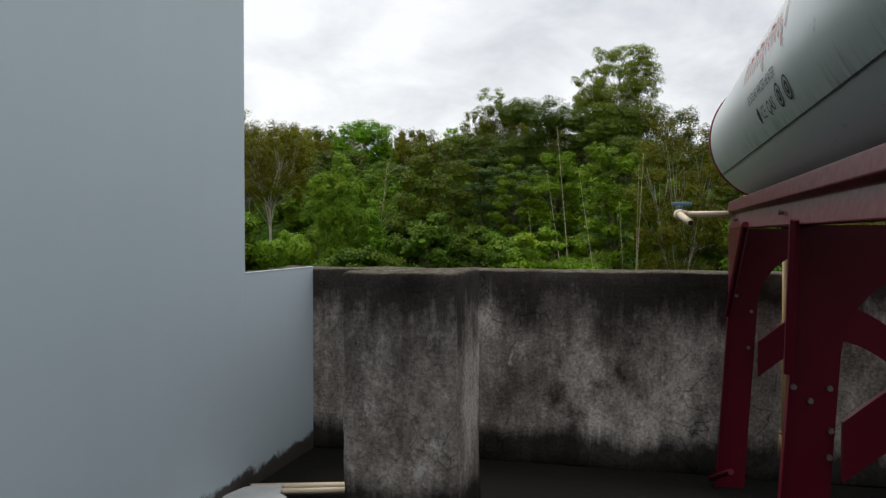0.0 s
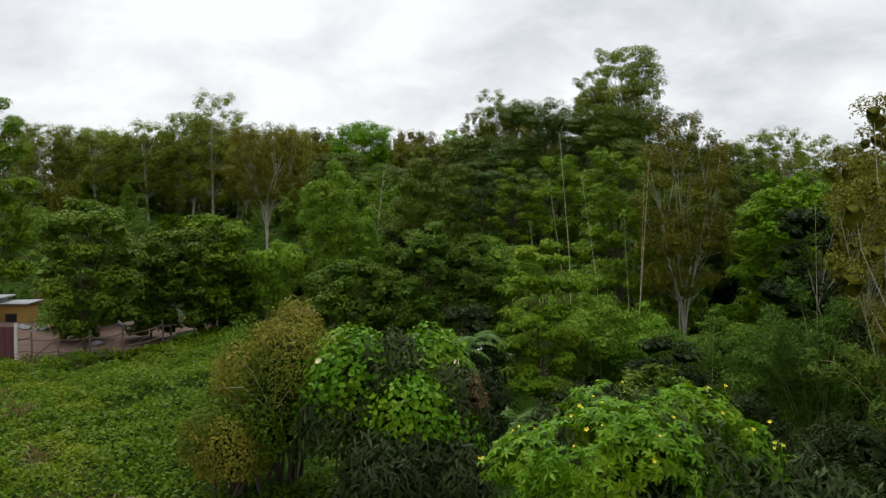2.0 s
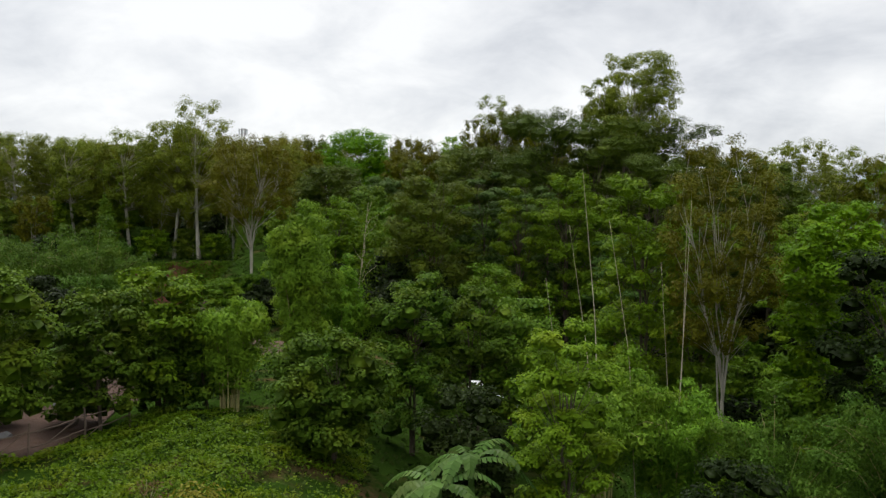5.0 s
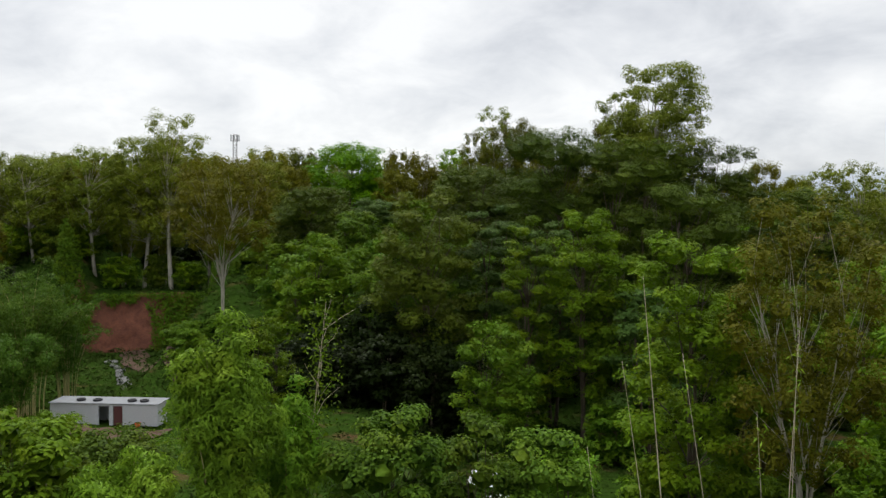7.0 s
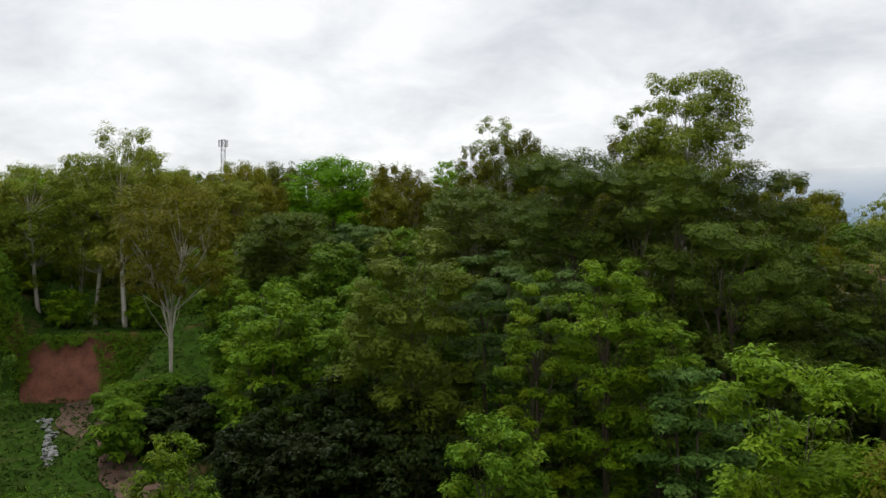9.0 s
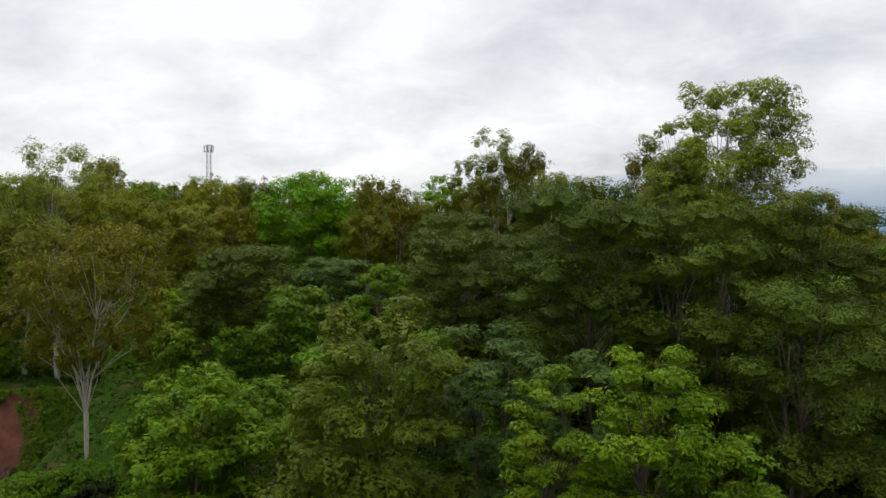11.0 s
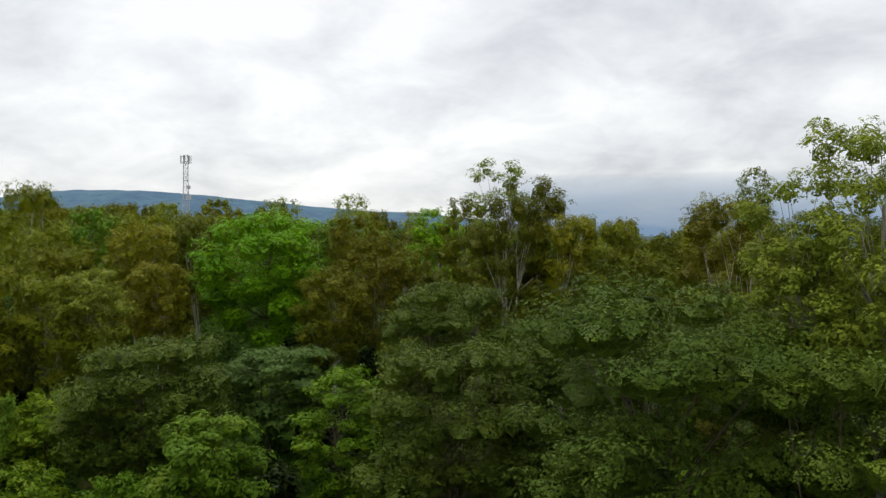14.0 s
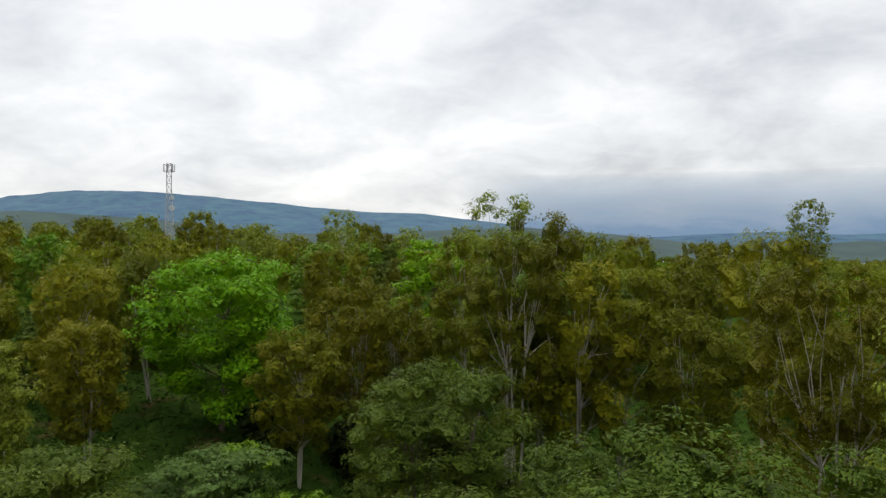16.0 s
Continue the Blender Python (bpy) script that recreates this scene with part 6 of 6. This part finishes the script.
bk = Geo().tube([(-1.5, -0.5, 0), (-1.5, -0.5, 0.42)], [0.20, 0.25], 14)
solid("bucket", mesh_of("bucket", bk, M_ORANGE, True), "orange-red plastic tub by the shed wall", "bucket", "thing", SHED)


def ribbon(name, label, line, width, mat, lift, kind="structure"):
    """A band laid on the ground along a line."""
    g = Geo()
    n = 40
    line = [Vector((*p, 0)) for p in line]
    pts = []
    for k in range(n + 1):
        t = k / n * (len(line) - 1)
        i = min(int(t), len(line) - 2)
        pts.append(line[i].lerp(line[i + 1], t - i))
    for k, p in enumerate(pts):
        d = (pts[min(k + 1, n)] - pts[max(k - 1, 0)]).normalized()
        s = Vector((-d.y, d.x, 0))
        for j in range(5):
            q = p + s * width * (j / 4 - 0.5) * (1 + 0.25 * math.sin(k * 0.9 + j))
            g.v.append((q.x, q.y, float(ground_z(q.x, q.y)) + lift))
    g.f = [(k * 5 + j, k * 5 + j + 1, k * 5 + j + 6, k * 5 + j + 5) for k in range(n) for j in range(4)]
    return solid(name, mesh_of(name, g, mat, True), label, "path", kind)


ribbon("road_track", "trodden red-earth track curving down from the cut bank", [(-44, 137), (-41, 128), (-34, 118), (-27, 107), (-21, 97), (-16.5, 89), (-13, 80)], 3.4, M_PATH, 0.22)
ribbon("shed_yard", "bare earth in front of the shed", [(-36, 87.2), (-31, 86.8), (-27, 86.6), (-22, 86.4)], 3.6, M_PATH, 0.16)

bank = Geo()
nb, nh = 40, 14
for j in range(nh + 1):
    for i in range(nb + 1):
        u, v = i / nb, j / nh
        x = -54 + 23 * u
        n1 = noise.noise(Vector((x * 0.35, v * 3, 1)))
        n2 = noise.noise(Vector((x * 1.1, v * 8, 4)))
        edge = math.sin(math.pi * min(1, max(0, u))) ** 0.4
        y = 137.2 + 3.6 * v + 0.8 * n1 + 0.3 * n2
        z = float(ground_z(x, 136)) - 0.3 + (8.6 * (0.55 + 0.45 * edge)) * v + 0.5 * n1
        bank.v.append((x, y, z))
bank.f = [(j * (nb + 1) + i, j * (nb + 1) + i + 1, (j + 1) * (nb + 1) + i + 1, (j + 1) * (nb + 1) + i) for j in range(nh) for i in range(nb)]
solid("ground_bank", mesh_of("ground_bank", bank, M_EARTH, True), "raw red earth bank cut into the hillside", "bank")
bl = np.random.default_rng(61)
bx = -56 + 27 * bl.random(12000)
up = bl.random(12000)
off = np.abs(bx + 46.8) / 5.4
ragged = np.sin(bx * 1.3 + 2 * up) * np.sin(up * 7 + 0.6 * bx)
keep = (off > 0.78 + 0.22 * ragged + 0.25 * bl.random(12000)) | (up > 0.90 - 0.10 * ragged)
bx, up = bx[keep], up[keep]
bz = ground_z(bx, 136) - 0.2 + 8.4 * up
P = np.stack([bx, 136.6 + 3.7 * up + 0.25 * bl.standard_normal(len(bx)), bz + 0.3 * bl.random(len(bx))], 1)
V, F = leaf_tris(bl, P, unit(np.array((0, -0.6, 0.6)) + bl.standard_normal((len(P), 3)) * 0.4), 0.65, 0.36, 0.3)
solid("bank_weeds", mesh_np("bank_weeds", V, F, L_GREEN), "green weeds hanging over the cut bank", "plants", "stuff")
st = Geo()
for k in range(90):
    t = rr.random()
    x, y, s = -43.5 + 9.5 * t + rr.normal(0, 0.35), 127 - 17 * t + rr.normal(0, 0.3), 0.22 + 0.2 * rr.random()
    z = float(ground_z(x, y)) + 0.15
    st.add([(x + q[0] * s, y + q[1] * s, z + q[2] * s * 0.7) for q in ICO_V], [tuple(int(i) for i in f) for f in ICO_F])
solid("stone_heap", mesh_of("stone_heap", st, M_STONE), "line of grey rubble stones beside the track", "stones", "stuff")


def car(x, y, z, turn, label, mat):
    th = thing("car", label, "car", pose(x, y, z, 0, 0, turn))
    prof = [(-2.1, 0.35), (-2.1, 0.8), (-1.9, 0.95), (-1.1, 1.0), (-0.6, 1.45), (0.9, 1.45), (1.6, 1.0), (2.1, 0.85), (2.1, 0.35)]
    part("body", mesh_of("body", Geo().plate([(a, -0.8, b) for a, b in prof], (0, 1.6, 0)), mat, bevel=0.05), th)
    part("window", mesh_of("window", Geo().plate([(-0.95, -0.806, 1.03), (-0.55, -0.806, 1.38), (0.85, -0.806, 1.38), (1.35, -0.806, 1.03)], (0, -0.01, 0)), M_GLASS), th)
    for a in (-1.35, 1.35):
        for b in (-0.82, 0.62):
            part("wheel", mesh_of("wheel", Geo().tube([(a, b, 0.32), (a, b + 0.2, 0.32)], 0.32, 14), M_RUBBER), th)
    return th


car(-59.5, 163.0, float(ground_z(-59.5, 163.0)), 8, "small white car parked under the gum trees", M_CAR)
car(-66.5, 160.0, float(ground_z(-66.5, 160.0)), 70, "small white car parked under the gum trees", M_CAR)

car(4.4, 75.5, float(ground_z(4.4, 75.5)), 20, "white car parked in the dip under the trees", M_CAR)

lz = float(ground_z(4.1, 79.0))
shelter = thing("lean_to", "low white sheet lean-to on poles in the dip under the trees", "shelter", pose(4.1, 79.0, lz, 0, 0, -14))
sheet = part("roof_sheet", mesh_of("roof_sheet", Geo().box((-1.5, -1.0, 0), (1.5, 1.0, 0.03)), M_CAR, bevel=0.005), shelter, "white sheet roof")
sheet.matrix_local = Matrix.Translation((0, 0, 1.62)) @ Matrix.Rotation(radians(14), 4, "X")
for x in (-1.35, 1.35):
    for y, h in ((-0.85, 1.40), (0.85, 1.82)):
        part("post", mesh_of("post", Geo().tube([(x, y, -0.2), (x, y, h)], 0.04, 6), M_WOOD), shelter)

# ---- far things: mast, houses, hills ----
mast = thing("telecom_mast", "tall lattice telecom mast with antenna panels at the top", "mast", pose(-92.0, 373.0, float(ground_z(-92.0, 373.0)), 0, 0, 20))
MH = 59.0 - float(ground_z(-92.0, 373.0))
corners = [(-1, -1), (1, -1), (1, 1), (-1, 1)]


def mast_w(z):
    return 2.1 - 1.3 * min(1, z / (MH * 0.72))


for a, b in corners:
    part("leg", mesh_of("leg", Geo().tube([(a * mast_w(z), b * mast_w(z), z) for z in (0, MH * 0.72, MH)], 0.13, 5), M_MAST), mast)
lev = np.linspace(0, MH, 17)
for z0, z1 in zip(lev[:-1], lev[1:]):
    for i in range(4):
        (a, b), (c, d) = corners[i], corners[(i + 1) % 4]
        part("brace", mesh_of("brace", Geo().tube([(a * mast_w(z0), b * mast_w(z0), z0), (c * mast_w(z1), d * mast_w(z1), z1)], 0.07, 4), M_MAST), mast)
        part("brace", mesh_of("brace", Geo().tube([(a * mast_w(z1), b * mast_w(z1), z1), (c * mast_w(z1), d * mast_w(z1), z1)], 0.06, 4), M_MAST), mast)
for i in range(7):
    a = 2 * math.pi * i / 7
    part("antenna", mesh_of("antenna", Geo().box((-0.22, -0.12, -1.4), (0.22, 0.12, 1.4), Matrix.Translation((1.9 * math.cos(a), 1.9 * math.sin(a), MH - 1.6)) @ Matrix.Rotation(a + math.pi / 2, 4, "Z")), M_BLOCK), mast, "pale antenna panel")
for z in (MH - 0.5, MH - 2.8):
    part("ring", mesh_of("ring", Geo().tube([(1.7 * math.cos(a), 1.7 * math.sin(a), z) for a in np.linspace(0, 2 * math.pi, 13)], 0.07, 4, False), M_MAST), mast)
for dz, s in ((0.42, 1.0), (0.32, 0.8)):
    part("dish", mesh_of("dish", Geo().tube([(0.9, -1.6, MH * (1 - dz)), (0.9, -1.25, MH * (1 - dz))], s, 14), M_BLOCK), mast, "pale microwave dish")


def hill_range(name, label, y0, profile, mat, x0, x1, depth, seed):
    """A ridge whose height follows a few control heights, falling towards the viewer."""
    n, k = 120, 10
    xs = np.linspace(x0, x1, n)
    hs = np.interp(xs, np.linspace(x0, x1, len(profile)), profile)
    v = []
    for j in range(k + 1):
        t = j / k
        for i, x in enumerate(xs):
            w = noise.noise(Vector((x * 0.004, j * 0.5, seed))) * 0.16 + noise.noise(Vector((x * 0.015, j * 1.3, seed + 5))) * 0.06
            v.append((x, y0 - depth * (1 - t), -60 + (hs[i] + 60) * (t ** 0.7) * (1 + w * (1.2 - t))))
    f = [(j * n + i, j * n + i + 1, (j + 1) * n + i + 1, (j + 1) * n + i) for j in range(k) for i in range(n - 1)]
    return solid(name, mesh_of(name, Geo().add(v, f), mat, True), label, "hills")


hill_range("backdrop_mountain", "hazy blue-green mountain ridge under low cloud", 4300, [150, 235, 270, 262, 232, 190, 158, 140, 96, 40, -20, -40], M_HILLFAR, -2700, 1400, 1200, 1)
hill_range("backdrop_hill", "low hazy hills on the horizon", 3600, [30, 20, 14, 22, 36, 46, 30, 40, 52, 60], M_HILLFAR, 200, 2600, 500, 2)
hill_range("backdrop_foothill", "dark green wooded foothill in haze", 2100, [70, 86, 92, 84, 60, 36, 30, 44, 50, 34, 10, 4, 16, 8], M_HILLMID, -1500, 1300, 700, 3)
hr = np.random.default_rng(14)
for i in range(34):
    y = 1150 + 500 * hr.random()
    x = (0.20 + 0.34 * hr.random()) * y if i < 24 else (-0.14 + 0.2 * hr.random()) * y
    w, d, h = 9 + 7 * hr.random(), 8, 4 + 4 * hr.random()
    z = float(ground_z(x, y))
    th = thing("house", "small pale house far off in the plain", "house", pose(x, y, z, 0, 0, 40 * hr.random()), "houses of the far town")
    part("wall", mesh_of("wall", Geo().box((-w / 2, -d / 2, 0), (w / 2, d / 2, h)), M_WHITEWALL), th)
    part("roof", mesh_of("roof", Geo().add([(-w / 2 - 0.5, -d / 2 - 0.5, h + 0.01), (w / 2 + 0.5, -d / 2 - 0.5, h + 0.01), (w / 2 + 0.5, d / 2 + 0.5, h + 0.01), (-w / 2 - 0.5, d / 2 + 0.5, h + 0.01), (-w / 2, 0, h + 2.4), (w / 2, 0, h + 2.4)],
                                        [(0, 1, 5, 4), (2, 3, 4, 5), (0, 4, 3), (1, 2, 5), (0, 3, 2, 1)]), M_ROOF if i % 3 == 0 else M_TIN), th)
# woods of the plain
fr = np.random.default_rng(15)
n = 3800
y = 450 * (1900 / 450) ** fr.random(n)
x = (fr.random(n) * 2 - 1) * (0.62 * y)
z = ground_z(x, y)
s = 3.6 + 2.6 * fr.random(n)
q = ICO_V[None] * (s[:, None] * (0.6 + 0.6 * fr.random((n, 12))))[..., None] + np.stack([x, y, z + s * 1.2], 1)[:, None]
faces = (12 * np.arange(n)[:, None, None] + ICO_F[None]).reshape(-1, 3)
solid("far_woods", mesh_np("far_woods", q.reshape(-1, 3), faces, L_OLIVE), "far tree crowns on the plain", "woods", "stuff")
# a house with a red roof among the gums
hs = thing("house", "pale house with a red roof among the trees", "house", pose(64.0, 150.0, float(ground_z(64.0, 150.0)), 0, 0, -20))
part("wall", mesh_of("wall", Geo().box((-5, -3, 0), (5, 3, 4.5)), M_WHITEWALL), hs)
part("roof", mesh_of("roof", Geo().add([(-5.5, -3.5, 4.51), (5.5, -3.5, 4.51), (5.5, 3.5, 4.51), (-5.5, 3.5, 4.51), (-5, 0, 6.6), (5, 0, 6.6)], [(0, 1, 5, 4), (2, 3, 4, 5), (0, 4, 3), (1, 2, 5), (0, 3, 2, 1)]), M_ROOF), hs)
for a in (-3, 0, 3):
    part("window", mesh_of("window", Geo().box((a - 0.5, -3.03, 1.6), (a + 0.5, -3.005, 2.9)), M_GLASS), hs)

# dry tufts standing in the weeds
rt = np.random.default_rng(61)
for x, y in ((-16.5, 31.0), (-14.6, 29.0), (-9.5, 36.5), (-11.8, 24.5), (-12.6, 19.5), (-8.4, 21.0), (-19.0, 38.0)):
    th = thing("dry_weed", "small dead brown weed tuft in the field", "weed", pose(x, y, float(ground_z(x, y))), "dry tufts in the field")
    P = rt.standard_normal((90, 3)) * np.array([0.30, 0.25, 0.14]) + np.array([0, 0, 0.55])
    V, F = leaf_tris(rt, P, unit(rt.standard_normal((90, 3)) + UP * 0.6), 0.20, 0.05, 0.3, True)
    part("dead_leaf", mesh_np("dead_leaf", V, F, L_DEAD), th)
    tg = Geo()
    for _ in range(6):
        limb_tubes(tg, rt, Vector((0, 0, -0.05)), [Vector((rt.normal(0, 0.25), rt.normal(0, 0.2), 0.5 + 0.3 * rt.random()))], 0.010, 0.003, 4, 0.1)
    part("stem", mesh_of("stem", tg, B_DRY), th)
